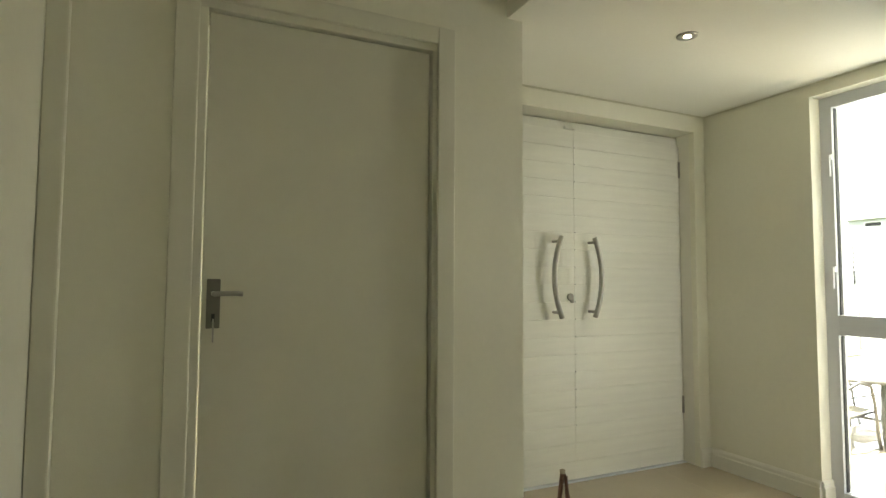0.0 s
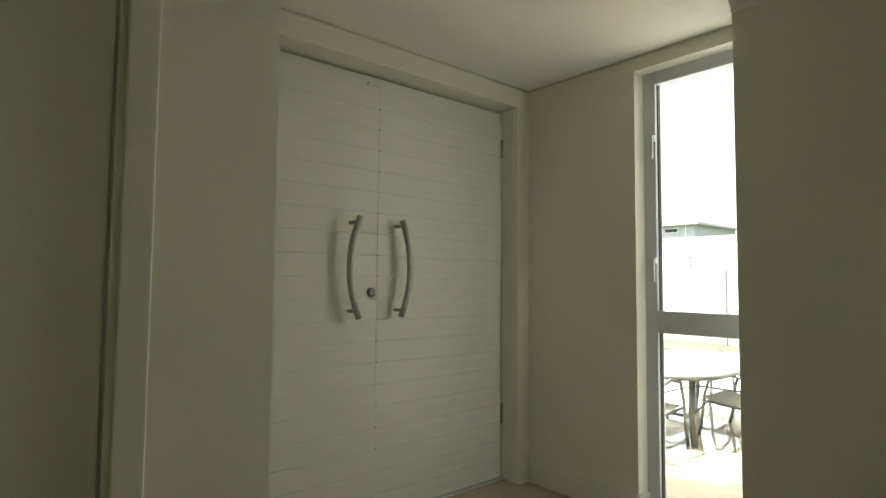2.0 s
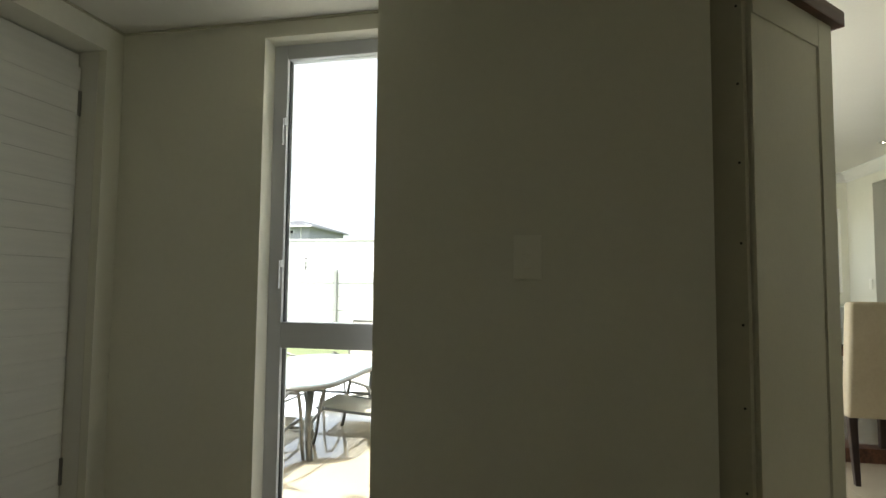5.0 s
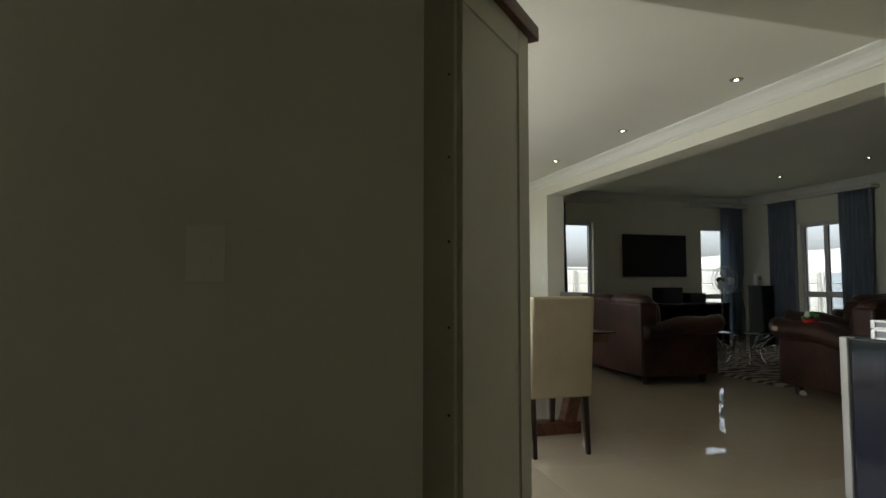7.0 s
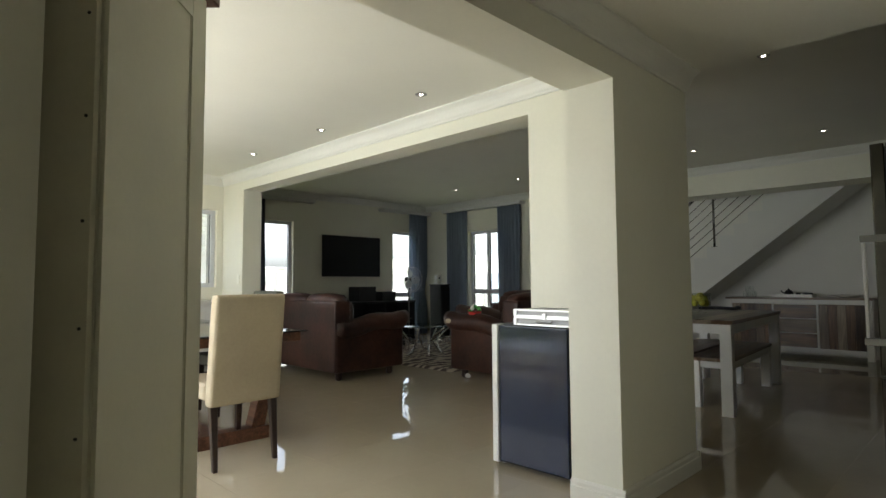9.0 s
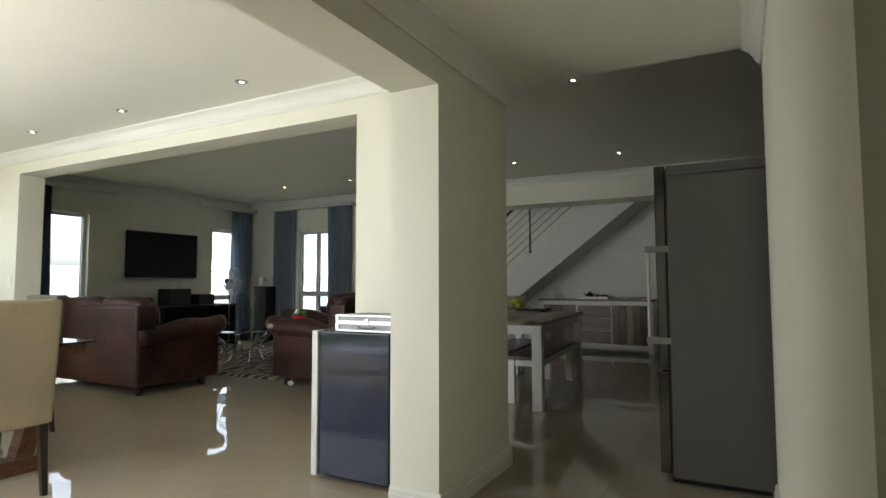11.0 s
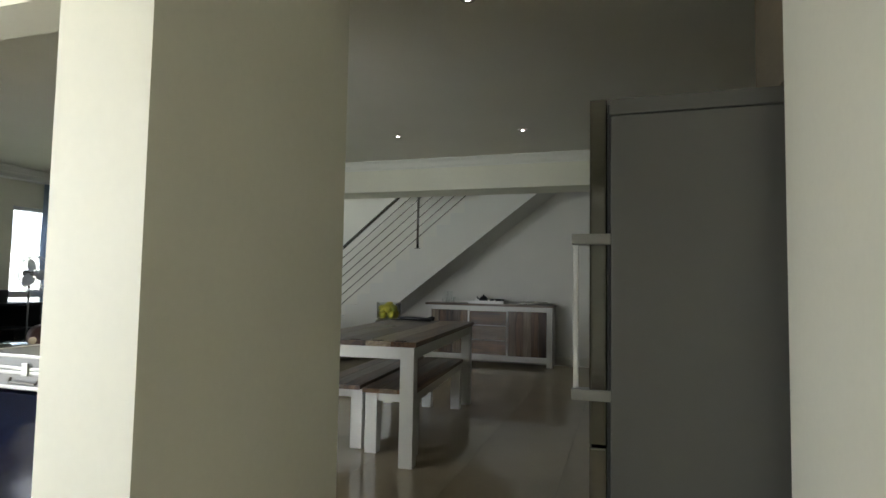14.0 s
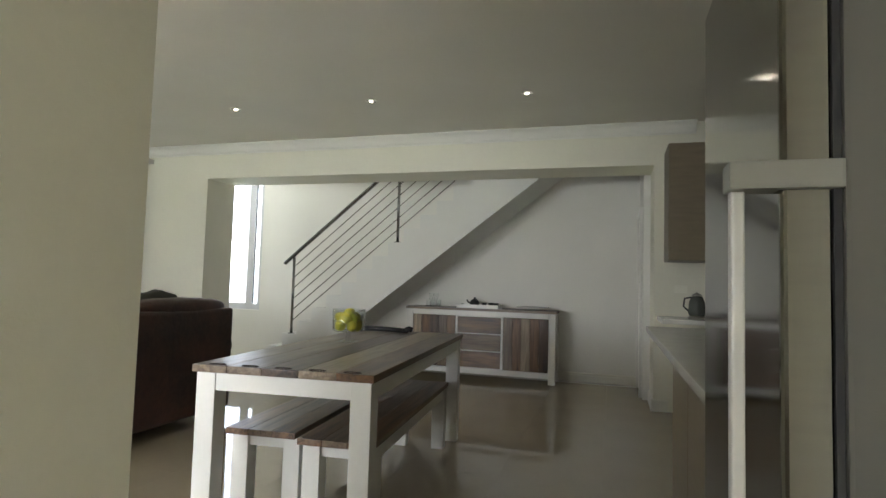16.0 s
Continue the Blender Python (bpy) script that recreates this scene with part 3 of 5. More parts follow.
M["table_glass"] = clear_glass("table_glass", (0.75, 0.82, 0.8), 0.01)
M["bowl_glass"] = clear_glass("bowl_glass", (0.96, 0.98, 0.97), 0.01)
M["lemon"] = material("yellow_pear_skin", (0.55, 0.45, 0.05), 0.4, spots=0.25, scale=20, bump=0.2, per_object=0.3, second=(0.25, 0.32, 0.04))
M["ceramic"] = material("white_ceramic", (0.75, 0.74, 0.7), 0.2, spots=0.03)
M["stair"] = material("stair_plaster", (0.72, 0.72, 0.69), 0.6, spots=0.04, scale=2, bump=0.1)
M["worktop"] = material("white_stone_worktop", (0.72, 0.71, 0.67), 0.18, spots=0.08, scale=9, fine=60)
M["kitchen_front"] = material("taupe_laminate", (0.235, 0.195, 0.135), 0.4, spots=0.12, scale=4, stretch=(1, 1, 8))
M["kitchen_frame"] = material("dark_taupe_edge", (0.15, 0.125, 0.085), 0.45, spots=0.1)
M["red"] = material("red_plastic", (0.5, 0.02, 0.02), 0.35, spots=0.1)
M["green"] = material("green_plastic", (0.06, 0.3, 0.06), 0.35, spots=0.1)
M["gun"] = material("grey_metal_tube", (0.16, 0.155, 0.14), 0.4, 0.7, spots=0.1)
M["mesh_seat"] = material("beige_sling_fabric", (0.42, 0.39, 0.32), 0.8, spots=0.1, fine=150, bump=0.2, bump_scale=400)
M["glass_green"] = material("smoked_glass_kettle", (0.09, 0.1, 0.09), 0.15, spots=0.1)
M["foliage"] = material("leaf_green", (0.07, 0.13, 0.035), 0.6, spots=0.4, per_object=0.3)
M["fan_blade"] = material("grey_fan_plastic", (0.62, 0.64, 0.66), 0.3, spots=0.05)
M["rail_steel"] = material("satin_rail_steel", (0.27, 0.27, 0.26), 0.22, 1.0, spots=0.06)
M["roof_tile"] = material("grey_roof_tile", (0.29, 0.29, 0.31), 0.8, spots=0.25, scale=3, bump=0.4, per_object=0.2)
M["grey_render"] = material("grey_render", (0.3, 0.31, 0.34), 0.85, spots=0.06, scale=1)


def rug_material():
    m = material("brown_cream_rug", (0.3, 0.24, 0.17), 0.95, bump=0.8, bump_scale=160)
    nt = m.node_tree
    b = nt.nodes["Principled BSDF"]
    tc = nt.nodes.new("ShaderNodeTexCoord")
    wv = nt.nodes.new("ShaderNodeTexWave")
    wv.inputs["Scale"].default_value, wv.inputs["Distortion"].default_value, wv.inputs["Detail"].default_value = 2.1, 9.0, 3.0
    wv.inputs["Detail Scale"].default_value = 1.3
    nt.links.new(tc.outputs["Object"], wv.inputs["Vector"])
    rp = nt.nodes.new("ShaderNodeValToRGB")
    rp.color_ramp.elements[0].position, rp.color_ramp.elements[1].position = 0.2, 0.8
    rp.color_ramp.elements[0].color, rp.color_ramp.elements[1].color = (0.06, 0.04, 0.028, 1), (0.36, 0.3, 0.22, 1)
    nt.links.new(wv.outputs["Fac"], rp.inputs["Fac"])
    nt.links.new(rp.outputs["Color"], b.inputs["Base Color"])
    return m


M["rug"] = rug_material()


def tapered_leg(x, y, z0, z1, r0, r1, lean=(0, 0)):
    bm = bmesh.new()
    a = [bm.verts.new((x + lean[0] + r0 * sx, y + lean[1] + r0 * sy, z0)) for sx, sy in ((-1, -1), (1, -1), (1, 1), (-1, 1))]
    b = [bm.verts.new((x + r1 * sx, y + r1 * sy, z1)) for sx, sy in ((-1, -1), (1, -1), (1, 1), (-1, 1))]
    for k in range(4):
        bm.faces.new((a[k], a[(k + 1) % 4], b[(k + 1) % 4], b[k]))
    bm.faces.new(a[::-1])
    bm.faces.new(b)
    bmesh.ops.bevel(bm, geom=list(bm.edges), offset=0.003, segments=1, affect="EDGES")
    return bm


def puffy(x0, x1, y0, y1, z0, z1, r, n=5):
    return soft_box(x0, x1, y0, y1, z0, z1, r, n)


def cushion(x0, x1, y0, y1, z0, z1, seed, square=3.4, sag=0.02):
    """A stuffed leather cushion: a rounded block, fuller in the middle, with soft creases."""
    rnd = random.Random(seed)
    a, b, c = rnd.uniform(0, 6), rnd.uniform(0, 6), rnd.uniform(7, 11)
    bm = bmesh.new()
    bmesh.ops.create_uvsphere(bm, u_segments=28, v_segments=18, radius=1.0)
    cx, cy, cz = (x0 + x1) / 2, (y0 + y1) / 2, (z0 + z1) / 2
    hx, hy, hz = (x1 - x0) / 2, (y1 - y0) / 2, (z1 - z0) / 2
    for v in bm.verts:
        p = v.co
        k = (abs(p.x) ** square + abs(p.y) ** square + abs(p.z) ** square) ** (-1 / square)
        q = p * k
        dent = 1 + sag * (math.sin(q.x * c + a) * math.cos(q.z * 5 + b) + 0.6 * math.sin(q.y * 6 + b))
        v.co = (cx + hx * q.x, cy + hy * q.y * dent, cz + hz * q.z * dent)
    return bm


# ---- hall ----
def tall_cabinet():
    """Its side runs 45 degrees to the walls; local x runs along the side, y along the back."""
    c = thing("cabinet", (2.731, 0.131, 0), "tall cream freestanding cabinet with brown wooden top, back turned outwards", "cabinet", turn=-44.0)
    dx, dy, h = 0.555, 0.85, 2.02
    part("body", soft_box(0.022, dx, 0.0, dy, 0.0, h, 0.003), M["cab_paint"], c)
    part("back_panel", soft_box(0.0, 0.02, 0.004, dy - 0.004, 0.01, h, 0.002), M["cab_back"], c, "grey nailed back panel")
    side = part("side_panel", soft_box(0.022, dx - 0.105, -0.012, -0.001, 0.0, h, 0.002), M["cab_paint"], c)
    part("stile", soft_box(dx - 0.1, dx, -0.018, -0.001, 0.0, h, 0.003), M["cab_paint"], c)
    part("rail", soft_box(0.022, dx - 0.102, -0.018, -0.0125, h - 0.1, h, 0.003), M["cab_paint"], c)
    part("groove", soft_box(dx - 0.106, dx - 0.1, -0.0135, -0.001, 0.0, h - 0.1, 0.001), M["cab_back"], c)
    part("top_board", soft_box(-0.012, dx + 0.045, -0.045, dy + 0.03, h, h + 0.055, 0.006), M["cabwood"], c, "overhanging brown wooden top")
    for i in range(8):
        nail = lathe([(0.004, 0), (0.004, 0.003), (0.0, 0.004)], 8)
        part("nail", nail, M["gasket"], c).matrix_local = pose(0.001, 0.02, 0.28 + 0.238 * i, 0, -90, 0)
    return c


tall_cabinet()


def stick_stand():
    s = thing("wooden_stand", (1.66, 2.21, 0), "slim brown wooden folding stand on the foyer floor", "stand")
    part("leg", tube([(-0.06, -0.03, 0.0), (0.0, 0.0, 0.215)], 0.011, 8), M["redwood"], s)
    part("leg", tube([(-0.02, -0.07, 0.0), (0.008, -0.012, 0.20)], 0.009, 8), M["redwood"], s)
    part("leg", tube([(0.07, 0.03, 0.0), (0.012, 0.004, 0.20)], 0.009, 8), M["redwood"], s)
    part("cap", lathe([(0.0, 0.0), (0.013, 0.004), (0.013, 0.02), (0.0, 0.026)], 10, (0, 0, 0.205)), M["suede"], s, "pale tip")
    return s


stick_stand()


# ---- dining room ----
def dining_chair(at, turn, fabric, label):
    """Faces local +x."""
    c = thing("dining_chair", at, label, "chair", "chairs round the dining table", turn)
    bm = puffy(0.0, 0.47, -0.225, 0.225, 0.40, 0.50, 0.03)
    part("seat", bm, M[fabric], c, "", True)
    bm = puffy(-0.085, 0.0, -0.225, 0.225, 0.37, 1.03, 0.03)
    for v in bm.verts:
        v.co.x -= max(0, v.co.z - 0.5) * 0.12
        v.co.y *= 1.0 - 0.06 * max(0, v.co.z - 0.75)
    part("backrest", bm, M[fabric], c, "", True)
    for x, y, lx in ((-0.035, -0.19, -0.05), (-0.035, 0.19, -0.05), (0.425, -0.19, 0.01), (0.425, 0.19, 0.01)):
        part("leg", tapered_leg(x, y, 0.0, 0.40, 0.014, 0.023, (lx, 0)), M["darkleg"], c)
    return c


dining_chair((4.69, -1.155, 0), 0, "suede", "high-backed beige suede dining chair with dark wooden legs")
dining_chair((7.35, -1.2, 0), 180, "olive", "high-backed olive upholstered dining chair at the far table end")
dining_chair((5.95, -0.42, 0), -90, "dark_leather", "dark leather dining chair pushed under the table")
dining_chair((6.15, -2.0, 0), 90, "olive", "olive upholstered dining chair pushed under the table")


def dining_table():
    t = thing("dining_table", (6.0, -1.2, 0), "reddish timber dining table with dark glass top and splayed frame base", "table")
    g = part("glass_top", soft_box(-0.98, 0.98, -0.63, 0.63, 0.738, 0.75, 0.004), M["dark_glass"], t, "dark glass table top")
    for y0, y1 in ((-0.6, -0.52), (0.52, 0.6)):
        part("apron", soft_box(-0.93, 0.93, y0, y1, 0.67, 0.737, 0.005), M["redwood"], t)
    for x0, x1 in ((-0.93, -0.85), (0.85, 0.93)):
        part("apron", soft_box(x0, x1, -0.52, 0.52, 0.67, 0.737, 0.005), M["redwood"], t)
    for sx in (-1, 1):
        part("base_beam", soft_box(sx * 0.86 - 0.06, sx * 0.86 + 0.06, -0.36, 0.36, 0.0, 0.09, 0.006), M["redwood"], t)
        for sy in (-1, 1):
            part("leg", tapered_leg(sx * 0.86, sy * 0.42, 0.088, 0.67, 0.05, 0.045, (0, -sy * 0.14)), M["redwood"], t)
    part("base_beam", soft_box(-0.8, 0.8, -0.06, 0.06, 0.01, 0.08, 0.006), M["redwood"], t)
    return t


dining_table()


def louvre_shutter():
    s = thing("louvre_shutter", (8.95, -2.62, 0), "white louvred shutter folded open outside the dining room window", "shutter", turn=90)
    for y in (-0.2, 0.2):
        part("stile", soft_box(0, 0.04, y - 0.02, y + 0.02, 1.0, 2.1, 0.003), M["white_wood"], s)
    for i in range(16):
        bm = soft_box(-0.006, 0.006, -0.179, 0.179, -0.034, 0.034, 0.002, 1)
        part("slat", bm, M["white_wood"], s).matrix_local = pose(0.02, 0, 1.06 + 0.065 * i, 0, -25, 0)
    return s


louvre_shutter()


def low_cupboard():
    c = thing("low_cupboard", (8.33, -1.9, 0), "low white cupboard below the dining room window", "cupboard")
    part("carcass", soft_box(-0.24, 0.25, -0.78, 0.78, 0.06, 0.86, 0.004), M["white_wood"], c)
    part("top", soft_box(-0.27, 0.25, -0.8, 0.8, 0.86, 0.9, 0.005), M["white_wood"], c)
    for i in range(3):
        y = -0.52 + 0.52 * i
        d = part("door", soft_box(-0.262, -0.243, y - 0.25, y + 0.25, 0.09, 0.83, 0.004), M["white_wood"], c)
        part("knob", lathe([(0.01, 0), (0.006, 0.01), (0.013, 0.02), (0.0, 0.026)], 12), M["steel"], d).matrix_local = pose(-0.262, y + 0.2, 0.5, 0, -90, 0)
    part("plinth", soft_box(-0.2, 0.25, -0.76, 0.76, 0.0, 0.06, 0.002), M["black"], c)
    return c


low_cupboard()


def pot_plant():
    p = thing("pot_plant", (8.3, -1.72, 0.9), "small spiky plant in a dark pot", "plant")
    part("pot", lathe([(0.05, 0), (0.075, 0.1), (0.08, 0.12), (0.07, 0.12), (0.06, 0.1), (0.0, 0.1)], 20), M["black"], p, "", True)
    rnd = random.Random(4)
    for i in range(16):
        a, l = rnd.uniform(0, 6.28), rnd.uniform(0.16, 0.36)
        bm = bmesh.new()
        rows = []
        for k in range(6):
            s = k / 5
            r, z, w = l * 0.75 * s, 0.1 + l * (s - 0.55 * s * s), 0.012 * (1 - s) + 0.001
            cx, cy = r * math.cos(a), r * math.sin(a)
            rows.append((bm.verts.new((cx - w * math.sin(a), cy + w * math.cos(a), z)), bm.verts.new((cx, cy, z - w * 0.5)), bm.verts.new((cx + w * math.sin(a), cy - w * math.cos(a), z))))
        for q, r2 in zip(rows, rows[1:]):
            bm.faces.new((q[0], q[1], r2[1], r2[0]))
            bm.faces.new((q[1], q[2], r2[2], r2[1]))
        part("leaf", bm, M["foliage"], p)
    return p


pot_plant()


def mini_fridge():
    f = thing("mini_fridge", (3.28, -2.21, 0), "black glossy under-counter fridge with silver handle edge", "fridge")
    part("body", soft_box(-0.265, 0.25, -0.50, -0.055, 0.012, 0.825, 0.006), M["black"], f)
    part("door", soft_box(-0.27, 0.205, -0.05, 0.0, 0.03, 0.835, 0.006), M["gloss_black"], f, "black gloss door")
    part("handle_strip", soft_box(0.216, 0.262, -0.055, 0.006, 0.02, 0.84, 0.01, 3), M["handle_white"], f, "silver edge handle")
    part("door_edge", soft_box(0.206, 0.2155, -0.05, -0.004, 0.03, 0.835, 0.002), M["gasket"], f)
    part("top", soft_box(-0.268, 0.262, -0.50, -0.052, 0.826, 0.842, 0.004), M["black"], f)
    for x in (-0.24, 0.235):
        part("foot", lathe([(0.018, 0), (0.018, 0.012)], 12, (x, -0.08, 0)), M["handle_white"], f)
    for x in (-0.24, 0.235):
        part("foot", lathe([(0.018, 0), (0.018, 0.012)], 12, (x, -0.45, 0)), M["black"], f)
    return f


mini_fridge()


def metal_case():
    c = thing("metal_case", (3.17, -2.222, 0.842), "silver aluminium carry case lying on the black fridge", "case")
    part("base", soft_box(-0.2, 0.205, -0.32, -0.003, 0.002, 0.046, 0.004), M["case_metal"], c)
    part("lid", soft_box(-0.2, 0.205, -0.32, -0.003, 0.05, 0.09, 0.004), M["case_metal"], c)
    for z in (0.0, 0.04, 0.051, 0.084):
        part("edge_trim", soft_box(-0.205, 0.209, -0.006, 0.002, z, z + 0.009, 0.002), M["case_edge"], c)
        part("edge_trim", soft_box(0.203, 0.2095, -0.32, -0.008, z, z + 0.009, 0.002), M["case_edge"], c)
    for z in (0.0, 0.05):
        part("corner", soft_box(0.19, 0.213, -0.02, 0.005, z, z + 0.043, 0.006), M["case_edge"], c)
    part("latch", soft_box(-0.018, 0.004, 0.002, 0.008, 0.038, 0.072, 0.002), M["case_edge"], c, "bright latch")
    part("handle", tube([(-0.06, 0.004, 0.03), (-0.055, 0.012, 0.02), (0.04, 0.012, 0.02), (0.045, 0.004, 0.03)], 0.004, 8), M["gun"], c)
    return c


metal_case()


# ---- living room ----
def rolled_arm(x0, x1, d, out):
    """An arm with a flat outer side and a fat roll that rises towards the front."""
    bm = bmesh.new()
    rings = []
    for i in range(15):
        s = i / 14
        y = -0.03 - (d + 0.14) * s
        top = 0.60 + 0.10 * s * s - 0.025 * math.sin(s * 9)
        end = 1.0 if 0 < i < 14 else 0.82
        ring = []
        for k in range(24):
            a = 2 * math.pi * k / 24
            ring.append(((x0 + x1) / 2 + out * 0.02 + math.cos(a) * 0.125 * end, top - 0.02 + math.sin(a) * 0.112 * end))
        rings.append([bm.verts.new((px, y, pz)) for px, pz in ring])
    for r0, r1 in zip(rings, rings[1:]):
        for k in range(24):
            bm.faces.new((r0[k], r0[(k + 1) % 24], r1[(k + 1) % 24], r1[k]))
    bm.faces.new(rings[0])
    bm.faces.new(rings[-1][::-1])
    bmesh.ops.recalc_face_normals(bm, faces=bm.faces)
    return bm


def sofa(at, turn, length, label, seed=1):
    """Back along local +y, seat towards -y, arms at both ends of x."""
    s = thing("sofa", at, label, "sofa", "brown leather sofas", turn)
    d, L = 0.92, length
    part("base", puffy(0.06, L - 0.06, -d + 0.06, -0.03, 0.09, 0.40, 0.03), M["leather"], s, "", True)
    part("back", puffy(0.03, L - 0.03, -0.22, 0.0, 0.09, 0.90, 0.045), M["leather"], s, "", True)
    n = 1 if L < 1.3 else 2 if L < 2.1 else 3
    w = (L - 0.46) / n
    roll = (L - 0.1) / n
    for i in range(n):
        part("top_roll", cushion(0.05 + roll * i, 0.05 + roll * (i + 1) - 0.006, -0.25, -0.005, 0.80, 0.985, seed * 10 + i, 3.0, 0.03), M["leather"], s, "", True)
    for i in range(n):
        x0 = 0.23 + w * i
        part("seat_cushion", cushion(x0 + 0.003, x0 + w - 0.003, -d + 0.02, -0.22, 0.38, 0.545, seed * 20 + i, 5.0), M["leather"], s, "", True)
        part("back_cushion", cushion(x0 + 0.003, x0 + w - 0.003, -0.47, -0.19, 0.49, 0.92 + 0.025 * math.sin(seed + 2.3 * i), seed * 30 + i, 3.2, 0.035), M["leather"], s, "", True)
    for x0, x1, out in ((0.0, 0.24, -1), (L - 0.24, L, 1)):
        part("arm", puffy(x0 + 0.025, x1 - 0.025, -d - 0.08, -0.02, 0.09, 0.58, 0.03), M["leather"], s, "", True)
        part("arm_roll", rolled_arm(x0, x1, d, out), M["leather"], s, "", True)
        xm = (x0 + x1) / 2
        part("arm_front", puffy(xm - 0.085, xm + 0.085, -d - 0.088, -d - 0.05, 0.1, 0.6, 0.015), M["leather"], s, "", True)
    for x in (0.1, L - 0.1):
        for y in (-d + 0.08, -0.1):
            part("foot", lathe([(0.03, 0), (0.042, 0.02), (0.038, 0.05), (0.045, 0.095)], 14, (x, y, 0)), M["darkleg"], s, "", True)
    return s


sofa((6.6, -3.17, 0), 0, 2.15, "worn dark brown leather sofa seen from its back")
second = sofa((4.98, -6.35, 0), 90, 2.02, "dark brown leather sofa facing the television", 2)
part("worn_patch", cushion(2.022, 2.054, -1.035, -0.95, 0.62, 0.675, 4, 2.4), M["suede"], second, "cream worn patch", True)
chair = sofa((6.40, -7.08, 0), 90, 1.06, "dark brown leather armchair facing the television", 3)
chair.name = "armchair"
tagged(chair, "dark brown leather armchair facing the television", "armchair")


def loose_pillow(at, turn, tilt, w, h, mat, label):
    """A scatter cushion leaning against a sofa back; local y is its thickness."""
    p = thing("scatter_cushion", at, label, "cushion", "scatter cushions on the sofa", turn)
    part("cover", cushion(-w / 2, w / 2, -0.075, 0.075, 0, h, 6, 2.6, 0.04), M[mat], p, "", True).matrix_local = pose(0, 0, 0, tilt, 0, 0)
    return p


loose_pillow((5.50, -5.95, 0.535), 90, -8, 0.55, 0.5, "olive", "dark olive scatter cushion leaning on the sofa back")
loose_pillow((5.52, -5.3, 0.535), 90, -10, 0.6, 0.47, "dark_leather", "dark brown scatter cushion leaning on the sofa back")


def toy_box():
    t = thing("toy_box", (5.66, -4.43, 0.70), "red and green plastic toys on the sofa arm", "toys")
    part("tub", lathe([(0.06, 0), (0.075, 0.06), (0.078, 0.065), (0.068, 0.06), (0.0, 0.05)], 18), M["red"], t, "red plastic tub")
    rnd = random.Random(2)
    for i in range(6):
        m = (M["green"], M["ceramic"], M["green"], M["red"])[i % 4]
        part("toy", soft_box(-0.022, 0.022, -0.022, 0.022, 0, 0.036, 0.009, 2), m, t).matrix_local = pose(rnd.uniform(-0.04, 0.04), rnd.uniform(-0.04, 0.04), 0.055 + 0.022 * (i % 3), rnd.uniform(0, 60), rnd.uniform(0, 40), rnd.uniform(0, 90))
    return t


toy_box()


def rug():
    r = thing("rug", (7.5, -5.75, 0.0), "shaggy brown and cream striped rug on the tiles", "rug")
    bm = bmesh.new()
    nx, ny = 44, 40
    rnd = random.Random(7)
    vs = [[bm.verts.new((-1.35 + 2.7 * i / nx, -1.2 + 2.4 * j / ny, 0.018 + 0.012 * rnd.random() if 0 < i < nx and 0 < j < ny else 0.002)) for j in range(ny + 1)] for i in range(nx + 1)]
    for i in range(nx):
        for j in range(ny):
            bm.faces.new((vs[i][j], vs[i + 1][j], vs[i + 1][j + 1], vs[i][j + 1]))
    part("surface", bm, M["rug"], r, "", True)
    return r


rug()


def crumpled_bag(at):
    """A small ball of crumpled film, folded at random."""
    c = thing("plastic_bag", at, "small crumpled white plastic bag by the sofa foot", "bag")
    bm = bmesh.new()
    bmesh.ops.create_icosphere(bm, subdivisions=3, radius=0.03)
    r = random.Random(9)
    for v in bm.verts:
        k = r.uniform(0.62, 1.15)
        v.co = (v.co.x * k * 1.2, v.co.y * k, max(0.0, v.co.z * k * 0.9 + 0.024))
    part("film", bm, M["plastic"], c)
    return c


crumpled_bag((5.747, -4.396, 0.001))


def coffee_table():
    t = thing("coffee_table", (7.55, -5.35, 0.03), "glass coffee table on a branching chrome base", "table")
    part("glass_top", lathe([(0.0, 0.42), (0.44, 0.42), (0.45, 0.426), (0.44, 0.432), (0.0, 0.432)], 40), M["table_glass"], t, "clear glass top", True)
    rnd = random.Random(11)
    for i in range(7):
        a = i * 2 * math.pi / 7
        pts = [(math.cos(a + 0.5 * s) * (0.34 - 0.5 * s + 0.62 * s * s), math.sin(a + 0.5 * s) * (0.34 - 0.5 * s + 0.62 * s * s), 0.012 + 0.405 * s) for s in [k / 8 for k in range(9)]]
        part("branch", tube(pts, 0.014 + 0.006 * rnd.random(), 8), M["chrome"], t, "", True)
        b = pts[4]
        part("twig", tube([b, (b[0] * 1.6, b[1] * 1.6, b[2] + 0.06), (b[0] * 2.2, b[1] * 2.0, b[2] + 0.03)], 0.009, 8), M["chrome"], t, "", True)
    return t


coffee_table()


def television():
    t = thing("television", (10.31, -6.02, 1.62), "large flat black wall-mounted television, switched off", "television")
    part("mount", soft_box(-0.045, 0.0, -0.25, 0.25, -0.2, 0.2, 0.004), M["black"], t)
    part("case", soft_box(-0.085, -0.045, -0.675, 0.675, -0.385, 0.395, 0.008), M["black"], t)
    part("screen", soft_box(-0.089, -0.0855, -0.66, 0.66, -0.365, 0.38, 0.001), M["screen"], t, "dark glossy screen")
    part("cable", tube([(-0.02, -0.38, -0.3), (-0.015, -0.375, -0.5), (-0.02, -0.39, -0.62), (-0.03, -0.4, -0.82)], 0.006, 8), M["plastic"], t, "thin pale cable")
    return t


television()


